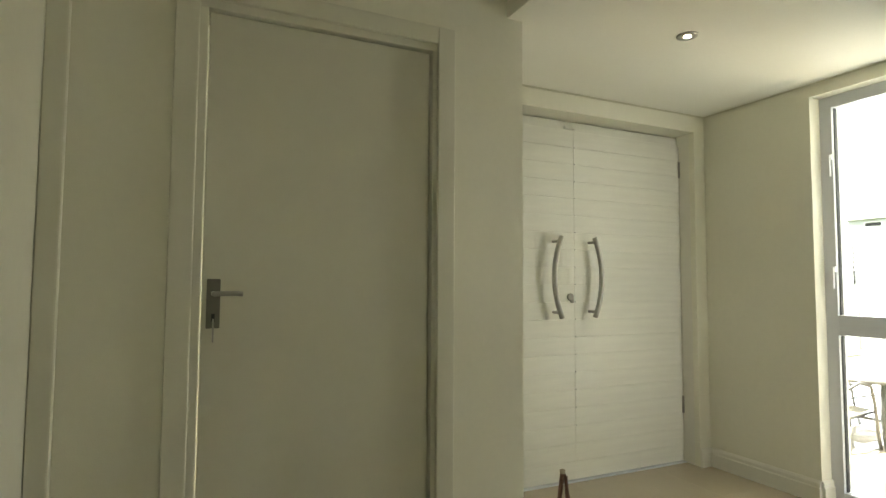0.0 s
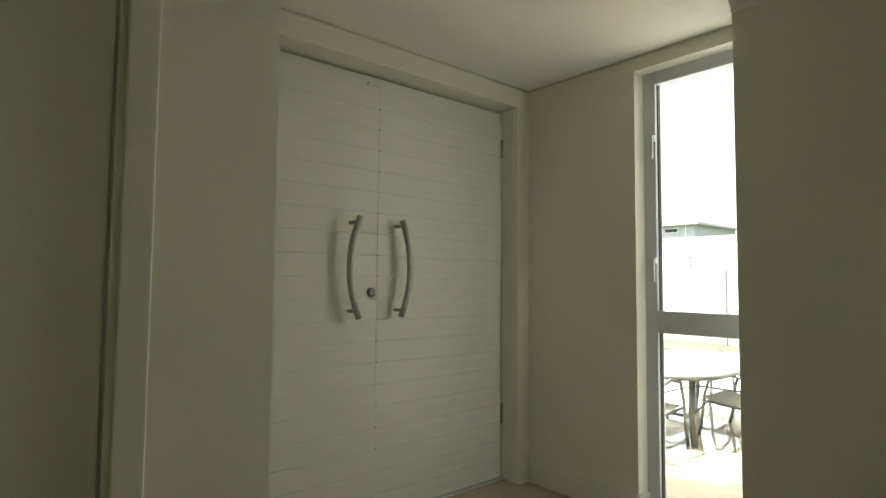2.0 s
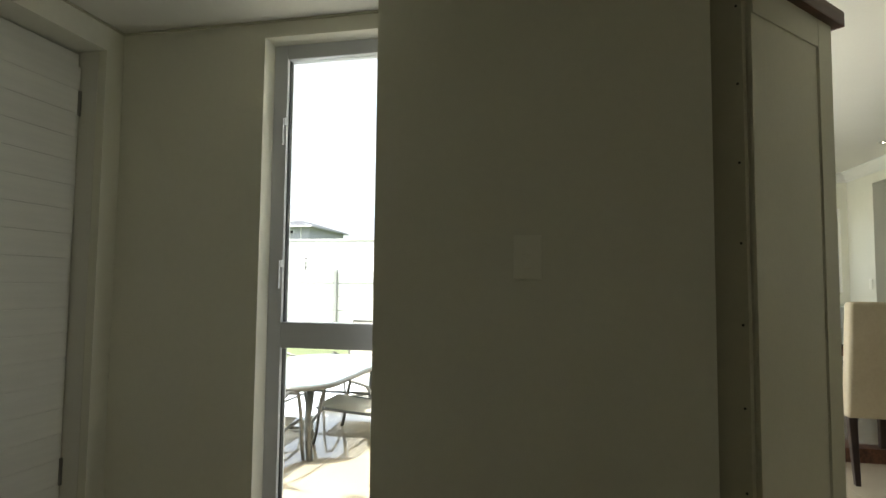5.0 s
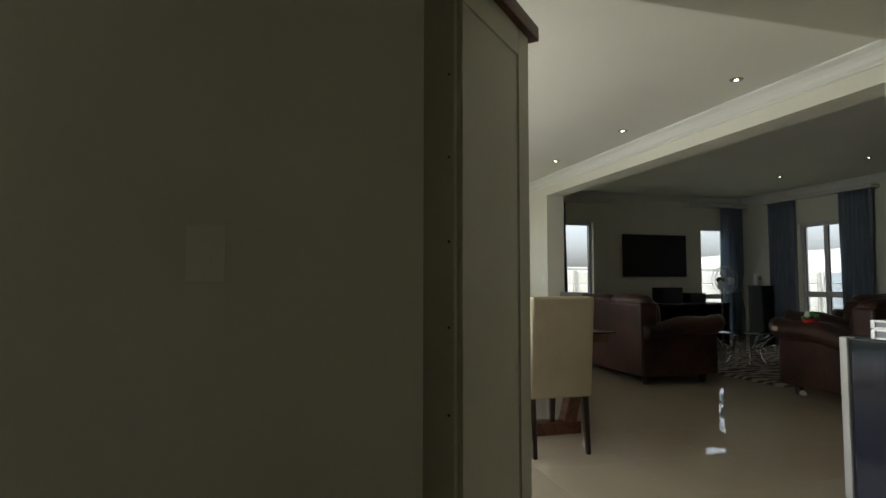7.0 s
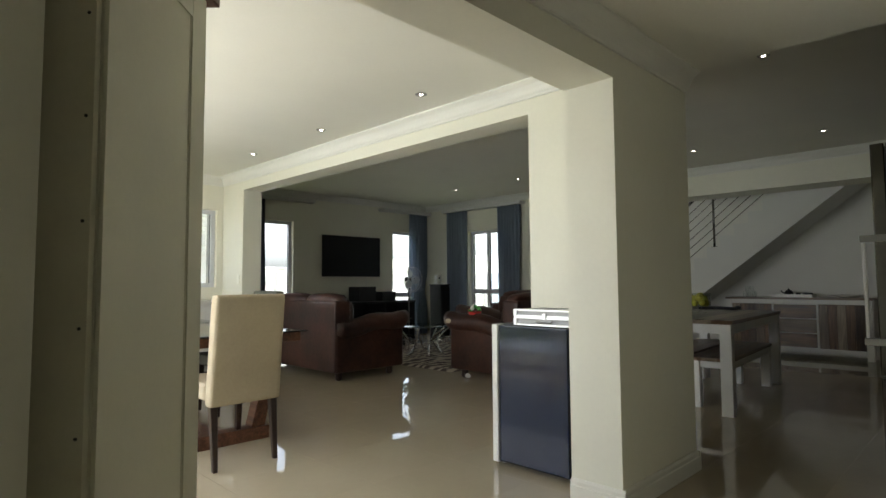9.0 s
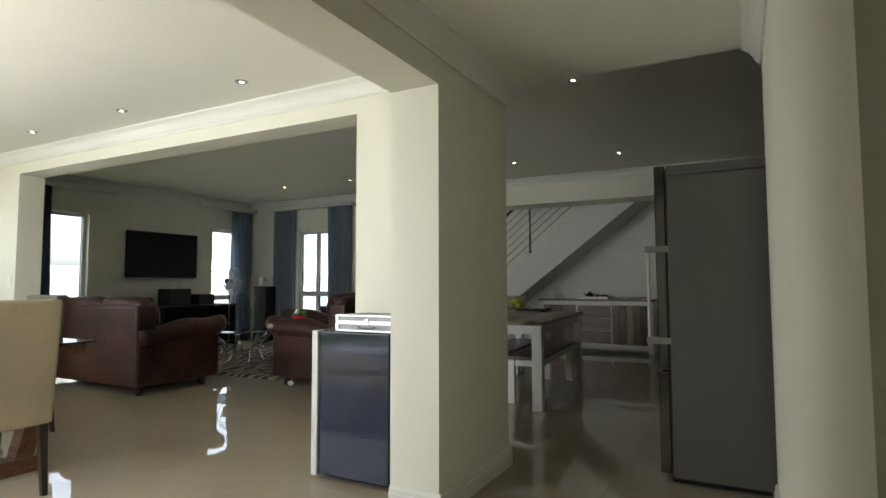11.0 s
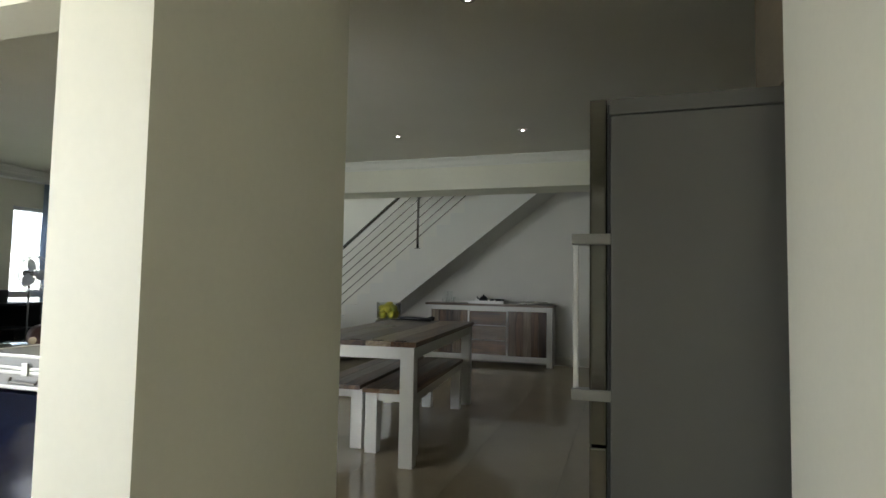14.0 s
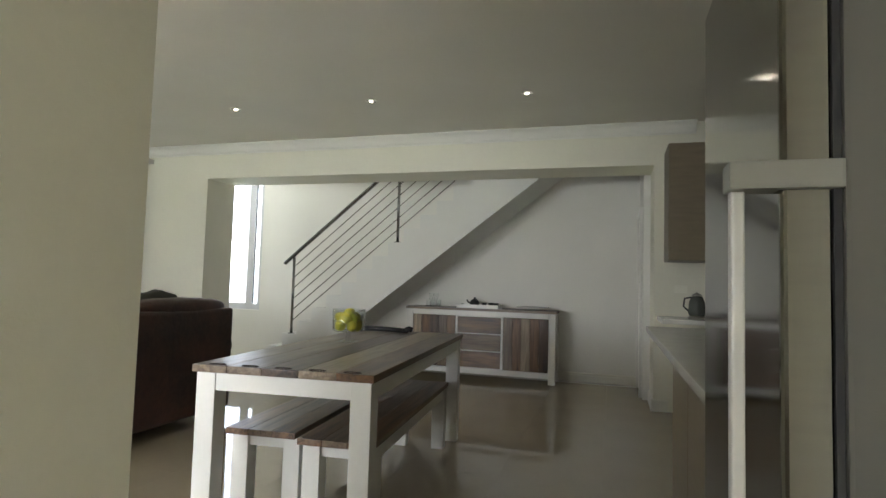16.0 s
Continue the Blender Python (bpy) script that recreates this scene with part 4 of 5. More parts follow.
def tv_unit():
    t = thing("tv_unit", (10.02, -6.1, 0), "low black television cabinet with open shelves", "cabinet")
    part("top", soft_box(-0.28, 0.26, -1.12, 1.12, 0.72, 0.76, 0.004), M["black"], t)
    for y in (-1.1, -0.37, 0.37, 1.1):
        part("upright", soft_box(-0.26, 0.25, y - 0.015, y + 0.015, 0.0, 0.72, 0.003), M["black"], t)
    for z in (0.05, 0.38):
        for y in (-0.735, 0.0, 0.735):
            part("shelf", soft_box(-0.25, 0.25, y - 0.345, y + 0.345, z, z + 0.02, 0.002), M["black"], t)
    part("back", soft_box(0.235, 0.25, -1.1, 1.1, 0.05, 0.72, 0.001), M["black"], t)
    return t


tv_unit()


def loudspeaker(at, w, d, h, label):
    s = thing("loudspeaker", at, label, "loudspeaker", "black loudspeakers on the television cabinet")
    part("box", soft_box(-d / 2, d / 2, -w / 2, w / 2, 0, h, 0.006), M["black"], s)
    part("grille", soft_box(-d / 2 - 0.012, -d / 2 - 0.001, -w / 2 + 0.015, w / 2 - 0.015, 0.015, h - 0.015, 0.004), M["gasket"], s)
    return s


loudspeaker((9.98, -6.07, 0.76), 0.42, 0.3, 0.28, "square black loudspeaker box on the television cabinet")
loudspeaker((9.98, -6.62, 0.76), 0.34, 0.26, 0.18, "small black loudspeaker on the television cabinet")
loudspeaker((9.98, -5.35, 0.76), 0.42, 0.3, 0.14, "flat black receiver box on the television cabinet")


def corner_cabinet():
    c = thing("corner_cabinet", (9.6, -7.77, 0), "black corner cabinet below a small white device", "cabinet")
    part("body", soft_box(-0.15, 0.17, -0.13, 0.12, 0.0, 1.05, 0.006), M["black"], c)
    part("door", soft_box(-0.168, -0.152, -0.12, 0.11, 0.05, 1.0, 0.004), M["black"], c)
    part("top", soft_box(-0.17, 0.18, -0.14, 0.13, 1.05, 1.075, 0.004), M["black"], c)
    return c


corner_cabinet()
dev = thing("alarm_siren", (9.66, -7.77, 1.075), "small white upright device on the black cabinet", "device")
part("case", soft_box(-0.05, 0.05, -0.055, 0.055, 0, 0.2, 0.02, 3), M["plastic"], dev, "", True)
part("dial", lathe([(0.02, 0), (0.018, 0.006), (0.0, 0.006)], 14), M["gasket"], dev).matrix_local = pose(-0.05, 0, 0.13, 0, -90, 0)


def pedestal_fan():
    f = thing("pedestal_fan", (9.45, -6.78, 0), "silver pedestal fan at rest beside the television", "fan", turn=180)
    part("base", lathe([(0.2, 0), (0.2, 0.02), (0.08, 0.04), (0.03, 0.07), (0.0, 0.07)], 28), M["gun"], f, "", True)
    part("pole", tube([(0, 0, 0.06), (0, 0, 1.1)], 0.013, 12), M["gun"], f, "", True)
    part("motor", lathe([(0.0, -0.1), (0.05, -0.09), (0.055, 0.0), (0.03, 0.03), (0.0, 0.03)], 18), M["gun"], f, "", True).matrix_local = pose(0.02, 0, 1.175, 0, 90, 0)
    for x in (0.04, 0.12):
        part("guard_ring", tube([(x, 0.235 * math.cos(k * math.pi / 16), 1.175 + 0.235 * math.sin(k * math.pi / 16)) for k in range(32)], 0.007, 6, True), M["fan_blade"], f)
    for k in range(24):
        a = k * math.pi / 12
        part("guard_wire", tube([(0.135, 0.03 * math.cos(a), 1.175 + 0.03 * math.sin(a)), (0.14, 0.14 * math.cos(a), 1.175 + 0.14 * math.sin(a)), (0.08, 0.235 * math.cos(a), 1.175 + 0.235 * math.sin(a))], 0.003, 4), M["fan_blade"], f)
    for k in range(3):
        bm = bmesh.new()
        rows = []
        for i in range(7):
            s = i / 6
            r, half = 0.04 + 0.165 * s, 0.075 * math.sin(math.pi * (0.22 + 0.68 * s))
            rows.append((bm.verts.new((0.075 + 0.02, -half, r)), bm.verts.new((0.08, 0, r + 0.01)), bm.verts.new((0.085 - 0.02, half, r))))
        for q, r2 in zip(rows, rows[1:]):
            bm.faces.new((q[0], q[1], r2[1], r2[0]))
            bm.faces.new((q[1], q[2], r2[2], r2[1]))
        part("blade", bm, M["fan_blade"], f, "grey fan blade").matrix_local = pose(0, 0, 1.175) @ pose(0, 0, 0, 120 * k + 20, 0, 0)
    part("hub", lathe([(0.0, 0), (0.04, 0), (0.035, 0.02), (0.0, 0.03)], 18), M["fan_blade"], f, "", True).matrix_local = pose(0.13, 0, 1.175, 0, 90, 0)
    return f


pedestal_fan()


def curtain(axis, face, a, b, z0, z1, mat, label, sign=1, tied=None, folds=7):
    """A pleated curtain hanging from a to b, in front of face."""
    c = thing("curtain", (0, 0, 0), label, "curtain", "curtains of the living room")
    bm = bmesh.new()
    nu, nv = folds * 8, 14
    grid = []
    for i in range(nu + 1):
        s = i / nu
        col = []
        for j in range(nv + 1):
            h = j / nv
            z = z0 + (z1 - z0) * h
            squeeze = 1.0
            if tied:
                squeeze = 1 - 0.38 * math.exp(-((z - tied) / 0.22) ** 2)
            u = a + (b - a) * (0.5 + (s - 0.5) * squeeze)
            d = (0.034 + 0.014 * math.sin(7.3 * s + a)) * math.sin(s * folds * 2 * math.pi + 1.1 * math.sin(5 * s + 2 * h + a)) * (0.6 + 0.4 * (1 - h)) + 0.012 * math.sin(9 * s + 5 * h)
            w = face + sign * (0.07 + d)
            col.append(bm.verts.new((u, w, z) if axis == "x" else (w, u, z)))
        grid.append(col)
    for i in range(nu):
        for j in range(nv):
            bm.faces.new((grid[i][j], grid[i + 1][j], grid[i + 1][j + 1], grid[i][j + 1]))
    ob = part("drape", bm, M[mat], c, "", True)
    sol = ob.modifiers.new("thickness", "SOLIDIFY")
    sol.thickness = 0.006
    if tied:
        m = (a + b) / 2
        w = abs(b - a) * 0.32
        pts = [(m + w * math.cos(k * math.pi / 8), face + sign * (0.07 + 0.07 * math.sin(k * math.pi / 8)), tied) if axis == "x" else (face + sign * (0.07 + 0.07 * math.sin(k * math.pi / 8)), m + w * math.cos(k * math.pi / 8), tied) for k in range(16)]
        part("tieback", tube(pts, 0.014, 8, True), M[mat], c)
    return c


curtain("y", 10.31, -8.02, -7.5, 0.02, 2.57, "curtain", "blue-grey pleated curtain tied back beside the narrow window", -1, 0.95, 6)
curtain("x", -8.06, 9.05, 9.6, 0.02, 2.57, "curtain", "blue-grey pleated curtain hanging in the living room corner", 1, None, 7)
curtain("x", -8.06, 7.68, 8.2, 0.02, 2.57, "curtain", "blue-grey pleated curtain beside the casement window", 1, None, 7)
curtain("y", 10.31, -4.2, -3.85, 0.02, 2.56, "curtain_dark", "dark pleated curtain beside the living room window", -1, None, 5)
for nm, x0, x1, y0, y1 in (("pelmet", 10.13, 10.31, -8.05, -6.72), ("pelmet", 7.6, 9.66, -8.06, -7.88), ("pelmet", 10.13, 10.31, -5.13, -3.6)):
    p = thing(nm, ((x0 + x1) / 2, (y0 + y1) / 2, 2.572), "slim white curtain pelmet board on the wall", "pelmet", "curtain pelmets")
    part("board", soft_box(-(x1 - x0) / 2, (x1 - x0) / 2, -(y1 - y0) / 2, (y1 - y0) / 2, 0, 0.05, 0.004), M["white_wood"], p)


# ---- kitchen ----
def tall_fridge():
    f = thing("fridge", (1.2, -3.07, 0), "tall freestanding fridge with stainless door and grey sides", "fridge")
    part("body", soft_box(-0.14, 0.488, -0.6, 0.0, 0.03, 1.722, 0.006), M["fridge_side"], f, "grey painted side")
    part("top_cap", soft_box(-0.14, 0.492, -0.604, 0.004, 1.724, 1.779, 0.006), M["fridge_side"], f)
    part("gasket", soft_box(0.489, 0.4985, -0.595, -0.005, 0.04, 1.762, 0.001), M["gasket"], f)
    part("door", soft_box(0.5, 0.557, -0.6, -0.004, 0.62, 1.782, 0.008, 3), M["fridge_front"], f, "polished stainless door")
    part("door", soft_box(0.5, 0.557, -0.6, -0.004, 0.05, 0.612, 0.008, 3), M["fridge_front"], f, "polished stainless door")
    h = part("handle", soft_box(0.594, 0.611, -0.037, -0.015, 0.80, 1.286, 0.006, 4), M["handle_white"], f, "bright vertical bar handle", True)
    for z in (0.765, 1.285):
        part("bracket", soft_box(0.488, 0.616, -0.045, 0.006, z, z + 0.036, 0.004), M["fridge_trim"], h)
    for x in (0.05, 0.44):
        part("foot", lathe([(0.02, 0), (0.02, 0.03)], 12, (x, -0.05, 0)), M["black"], f)
    part("plinth", soft_box(0.02, 0.5, -0.58, -0.02, 0.005, 0.03, 0.002), M["black"], f)
    return f


tall_fridge()


def cupboard(name, at, w, d, h, doors, label, front="kitchen_front"):
    """A cabinet unit whose doors face local +x; w runs along y."""
    c = thing(name, at, label, "cabinet", "kitchen cabinets")
    part("body", soft_box(-d, -0.02, -w / 2, w / 2, 0, h, 0.003), M["kitchen_frame"], c)
    for i in range(doors):
        y0 = -w / 2 + w * i / doors
        dr = part("door", soft_box(-0.0195, 0.0, y0 + 0.002, y0 + w / doors - 0.002, 0.004, h - 0.004, 0.003), M[front], c)
    return c


cupboard("overhead_cabinet", (1.15, -3.262, 1.82), 0.6, 0.55, 0.62, 1, "taupe overhead cabinet above the fridge")
for i in range(3):
    cupboard("base_cabinet", (1.64, -4.0 - 0.62 * i, 0.02), 0.616, 0.6, 0.778, 1, "taupe base cabinet under the breakfast counter")
bm = soft_box(0.78, 1.68, -7.3, -3.66, 0.80, 0.845, 0.006)
solid("worktop", bm, M["worktop"], "white stone breakfast worktop overhanging the cabinets", "worktop", "")
bm = soft_box(-1.45, 1.54, -8.06, -7.46, 0.86, 0.9, 0.006)
solid("worktop", bm, M["worktop"], "white stone worktop along the kitchen wall", "worktop", "")
for i in range(2):
    c = cupboard("base_cabinet", (0.45 - 0.9 * i, -7.49, 0.02), 0.88, 0.5, 0.836, 2, "taupe base cabinet under the wall worktop")
    c.matrix_world = pose(0.38 - 0.9 * i, -7.5, 0.02, 0, 0, 90)
wc = cupboard("wall_cabinet", (0, 0, 0), 0.86, 0.45, 1.05, 2, "taupe wall cabinet with darker edges beside the pier")
wc.matrix_world = pose(1.05, -7.605, 1.412, 0, 0, 90)
switch("wall_socket", (1.33, -8.06, 1.16), 180, "white double wall socket above the worktop", 0.12, 0.075, 1)
kettle = thing("kettle", (1.235, -7.7, 0.9), "grey glass kettle with steel base on the worktop", "kettle")
part("base", lathe([(0.075, 0), (0.075, 0.02), (0.06, 0.028), (0.0, 0.028)], 20), M["steel"], kettle, "", True)
part("body", lathe([(0.062, 0.029), (0.075, 0.06), (0.065, 0.15), (0.045, 0.2), (0.0, 0.205)], 22), M["glass_green"], kettle, "", True)
part("lid", lathe([(0.045, 0.206), (0.03, 0.222), (0.01, 0.228), (0.0, 0.24)], 18), M["steel"], kettle, "", True)
part("handle", tube([(0.05, 0, 0.19), (0.1, 0, 0.18), (0.11, 0, 0.11), (0.07, 0, 0.07)], 0.008, 8), M["black"], kettle, "", True)


def kitchen_table():
    t = thing("table", (3.362, -5.387, 0), "white painted table with weathered brown plank top", "table", turn=4.5)
    w, L = 0.415, 1.02
    n = 5
    for i in range(n):
        x0 = -w + 2 * w * i / n
        part("plank", soft_box(x0 + 0.001, x0 + 2 * w / n - 0.001, -L, L, 0.742, 0.775, 0.004), M[("brown", "pale", "dark", "mid", "mid")[i] + "_y"], t)
    for x in (-w + 0.06, w - 0.06):
        for y in (-L + 0.06, L - 0.06):
            part("leg", soft_box(x - 0.045, x + 0.045, y - 0.045, y + 0.045, 0, 0.741, 0.005), M["white_wood"], t)
    for x in (-w + 0.032, w - 0.032):
        part("apron", soft_box(x - 0.012, x + 0.012, -L + 0.106, L - 0.106, 0.665, 0.741, 0.003), M["white_wood"], t)
    for y in (-L + 0.032, L - 0.032):
        part("apron", soft_box(-w + 0.106, w - 0.106, y - 0.012, y + 0.012, 0.665, 0.741, 0.003), M["white_wood"], t)
    for i in range(5):
        x = -0.31 + 0.155 * i
        part("inlay_ring", tube([(x + 0.038 * math.cos(k * math.pi / 8), L - 0.03 + 0.016 * math.sin(k * math.pi / 8), 0.7755) for k in range(16)], 0.0028, 5, True), M["darkleg"], t, "dark oval inlay")
    return t


kitchen_table()


def bench(x, y, label):
    b = thing("bench", (x, y, 0), label, "bench", "benches of the kitchen table", 4.5)
    w, L = 0.18, 0.83
    for i in range(3):
        x0 = -w + 2 * w * i / 3
        part("plank", soft_box(x0 + 0.001, x0 + 2 * w / 3 - 0.001, -L, L, 0.41, 0.44, 0.004), M[("brown", "mid", "brown")[i] + "_y"], b)
    for sx in (-1, 1):
        for sy in (-1, 1):
            part("leg", soft_box(sx * 0.135 - 0.042, sx * 0.135 + 0.042, sy * 0.73 - 0.042, sy * 0.73 + 0.042, 0, 0.409, 0.004), M["white_wood"], b)
        part("apron", soft_box(sx * 0.16 - 0.01, sx * 0.16 + 0.01, -0.687, 0.687, 0.345, 0.409, 0.003), M["white_wood"], b)
        part("apron", soft_box(-0.099, 0.099, sx * 0.745 - 0.01, sx * 0.745 + 0.01, 0.345, 0.409, 0.003), M["white_wood"], b)
    return b


bench(3.194, -5.415, "white bench with brown plank seat under the table")
bench(3.6, -5.45, "white bench with brown plank seat pushed under the table")


def fruit_bowl():
    f = thing("fruit_bowl", (3.52, -5.49, 0.776), "glass pedestal bowl filled with yellow pears", "bowl")
    part("foot", lathe([(0.0, 0.0), (0.065, 0.0), (0.062, 0.006), (0.012, 0.012), (0.016, 0.03), (0.01, 0.045), (0.02, 0.06), (0.0, 0.06)], 24), M["bowl_glass"], f, "", True)
    part("bowl", lathe([(0.02, 0.06), (0.085, 0.064), (0.1, 0.075), (0.104, 0.2), (0.1, 0.2), (0.096, 0.078), (0.02, 0.068)], 30, caps=False), M["bowl_glass"], f, "clear glass bowl", True)
    return f


fruit_bowl()
rnd = random.Random(5)
for i in range(11):
    a = i * 2.4
    r = 0.055 if i < 5 else (0.05 if i < 10 else 0.0)
    z = 0.776 + (0.1 if i < 5 else 0.147)
    if i == 10:
        z = 0.776 + 0.172
    p = thing("pear", (3.52 + r * math.cos(a), -5.49 + r * math.sin(a), z), "yellow-green pear in the glass bowl", "fruit", "fruit in the bowl", rnd.uniform(0, 360))
    ob = part("flesh", lathe([(0.0, -0.034), (0.02, -0.031), (0.034, -0.01), (0.033, 0.008), (0.022, 0.028), (0.012, 0.04), (0.0, 0.044)], 14), M["lemon"], p, "", True)
    ob.matrix_local = pose(0, 0, 0, rnd.uniform(-70, 70), rnd.uniform(-60, 60), 0)
tray = thing("carved_tray", (3.62, -6.24, 0.776), "dark curved wooden tray on the plank table", "tray")
part("board", tube([(-0.21, -0.03, 0.012), (-0.1, 0.0, 0.02), (0.0, 0.012, 0.023), (0.1, 0.0, 0.02), (0.2, -0.03, 0.012)], 0.018, 10), M["black"], tray, "", True)
part("rim", tube([(-0.24, -0.035, 0.02), (-0.215, -0.03, 0.03), (-0.19, -0.02, 0.02)], 0.02, 10), M["black"], tray, "", True)


def sideboard():
    s = thing("sideboard", (3.503, -9.0, 0), "white framed sideboard with mixed brown plank fronts", "sideboard")
    W, D, H = 0.925, 0.40, 0.856
    for i in range(3):
        part("top_plank", soft_box(-W - 0.01, W + 0.01, -D + D * i / 3 + 0.001, -D + D * (i + 1) / 3 - 0.001 + (0.012 if i == 2 else 0), H - 0.03, H, 0.004), M[("mid", "brown", "mid")[i] + "_x"], s)
    for x in (-W + 0.04, W - 0.04):
        for y in (-D + 0.04, -0.04):
            part("leg", soft_box(x - 0.04, x + 0.04, y - 0.04, y + 0.04, 0, H - 0.031, 0.004), M["white_wood"], s)
    part("rail", soft_box(-W + 0.081, W - 0.081, -0.06, 0.0, H - 0.09, H - 0.031, 0.003), M["white_wood"], s)
    part("rail", soft_box(-W + 0.081, W - 0.081, -0.06, 0.0, 0.07, 0.13, 0.003), M["white_wood"], s)
    part("carcass", soft_box(-W + 0.06, W - 0.06, -D + 0.02, -0.03, 0.075, H - 0.032, 0.002), M["white_wood"], s)
    for x in (-0.29, 0.275):
        part("divider", soft_box(x - 0.012, x + 0.012, -0.03, 0.0, 0.131, H - 0.091, 0.002), M["white_wood"], s)
    z0, z1 = 0.136, H - 0.096
    for a, b in ((-W + 0.085, -0.306), (0.291, W - 0.085)):
        d = part("door", soft_box(a, b, -0.028, -0.022, z0, z1, 0.002), M["dark_z"], s)
        n = 5
        for i in range(n):
            w = (b - a) / n
            part("plank", soft_box(a + w * i + 0.001, a + w * (i + 1) - 0.001, -0.0215, -0.008 - 0.002 * (i % 2), z0, z1, 0.003), M[("dark", "brown", "pale", "brown", "mid")[i if a < 0 else (i + 3) % n] + "_z"], d)
    for i in range(3):
        h = (z1 - z0) / 3
        dr = part("drawer", soft_box(-0.276, 0.261, -0.028, -0.008, z0 + h * i + 0.008, z0 + h * (i + 1) - 0.008, 0.003), M[("brown", "mid", "brown")[i] + "_x"], s)
        part("drawer_rail", soft_box(-0.276, 0.261, -0.028, -0.002, z0 + h * i - 0.005, z0 + h * i + 0.005, 0.002), M["white_wood"], s)
    return s


sideboard()


def tumbler(x, y, z):
    g = thing("tumbler", (x, y, z), "small clear drinking glass on the sideboard", "glass", "drinking glasses on the sideboard")
    part("glass", lathe([(0.001, 0.001), (0.026, 0.001), (0.032, 0.085)], 16, caps=False), M["bowl_glass"], g, "", True)
    return g


g0 = tumbler(4.13, -9.15, 0.856)
for p in ((4.2, -9.17, 0.856), (4.06, -9.16, 0.856), (4.165, -9.22, 0.856), (4.09, -9.23, 0.856), (4.165, -9.16, 0.941), (4.10, -9.16, 0.941)):
    copy_thing(g0, pose(*p))
tr = thing("serving_tray", (3.53, -9.18, 0.856), "pale wooden serving tray on the sideboard", "tray")
part("base", soft_box(-0.26, 0.26, -0.15, 0.15, 0, 0.012, 0.003), M["ceramic"], tr)
for y in (-0.148, 0.148):
    part("side", soft_box(-0.26, 0.26, y - 0.006, y + 0.006, 0.012, 0.045, 0.003), M["ceramic"], tr)
for x in (-0.25, 0.25):
    part("side", soft_box(x - 0.006, x + 0.006, -0.141, 0.141, 0.012, 0.045, 0.003), M["ceramic"], tr)
tp = thing("teapot", (3.6, -9.18, 0.868), "small dark cast teapot on the tray", "teapot")
part("body", lathe([(0.03, 0), (0.06, 0.03), (0.06, 0.06), (0.035, 0.09), (0.0, 0.092)], 20), M["black"], tp, "", True)
part("lid", lathe([(0.03, 0.092), (0.012, 0.104), (0.012, 0.118), (0.0, 0.12)], 14), M["black"], tp, "", True)
part("spout", tube([(0.05, 0, 0.04), (0.085, 0, 0.06), (0.1, 0, 0.085)], 0.009, 8), M["black"], tp, "", True)
for i in range(4):
    c = thing("tea_cup", (3.32 + 0.075 * i - (0.0 if i < 3 else 0.16), -9.15 - 0.05 * (i % 2), 0.868), "small dark tea cup on the tray", "cup", "tea cups on the tray")
    part("cup", lathe([(0.0, 0), (0.022, 0), (0.035, 0.055), (0.031, 0.055), (0.02, 0.006), (0.0, 0.006)], 16), M["black"], c, "", True)
pl = thing("platter", (2.86, -9.12, 0.856), "flat white ceramic platter on the sideboard", "plate")
part("dish", lathe([(0.0, 0.0), (0.07, 0.0), (0.09, 0.01), (0.2, 0.034), (0.2, 0.04), (0.08, 0.016), (0.0, 0.012)], 32), M["ceramic"], pl, "", True)


# ---- stair ----
def staircase():
    s = thing("staircase", (0, 0, 0), "white plastered staircase with steel handrail above the sideboard", "staircase", kind="structure")
    rise, run, first = 0.1667, 0.2012, 0.126
    x_foot = 6.37
    y0, y1 = -9.449, -8.62
    n = 22
    for i in range(n):
        xs = x_foot - run * i
        part("step", soft_box(xs - run + 0.001, xs + 0.003, y0, y1 - 0.006, max(0.0, first + rise * (i - 1) - 0.04), first + rise * i + 0.002, 0.003), M["stair"], s)
    # one plastered side with the saw-tooth of the steps and a sloping underside
    bm = bmesh.new()
    xb = x_foot - run * n
    low = lambda x: 0.81 + 0.772 * (4.765 - x)
    prof = [(x_foot, 0.001)]
    for i in range(n):
        prof += [(x_foot - run * i, first + rise * i), (x_foot - run * (i + 1), first + rise * i)]
    prof += [(xb, low(xb)), (4.765 + 0.809 / 0.772, 0.001)]
    f = [bm.verts.new((x, y1, z)) for x, z in prof]
    b = [bm.verts.new((x, y0, z)) for x, z in prof]
    k = len(prof)
    bm.faces.new(f)
    bm.faces.new(b[::-1])
    for i in range(k):
        bm.faces.new((f[i], b[i], b[(i + 1) % k], f[(i + 1) % k]))
    bmesh.ops.recalc_face_normals(bm, faces=bm.faces)
    part("stringer", bm, M["stair"], s)
    return s


staircase()


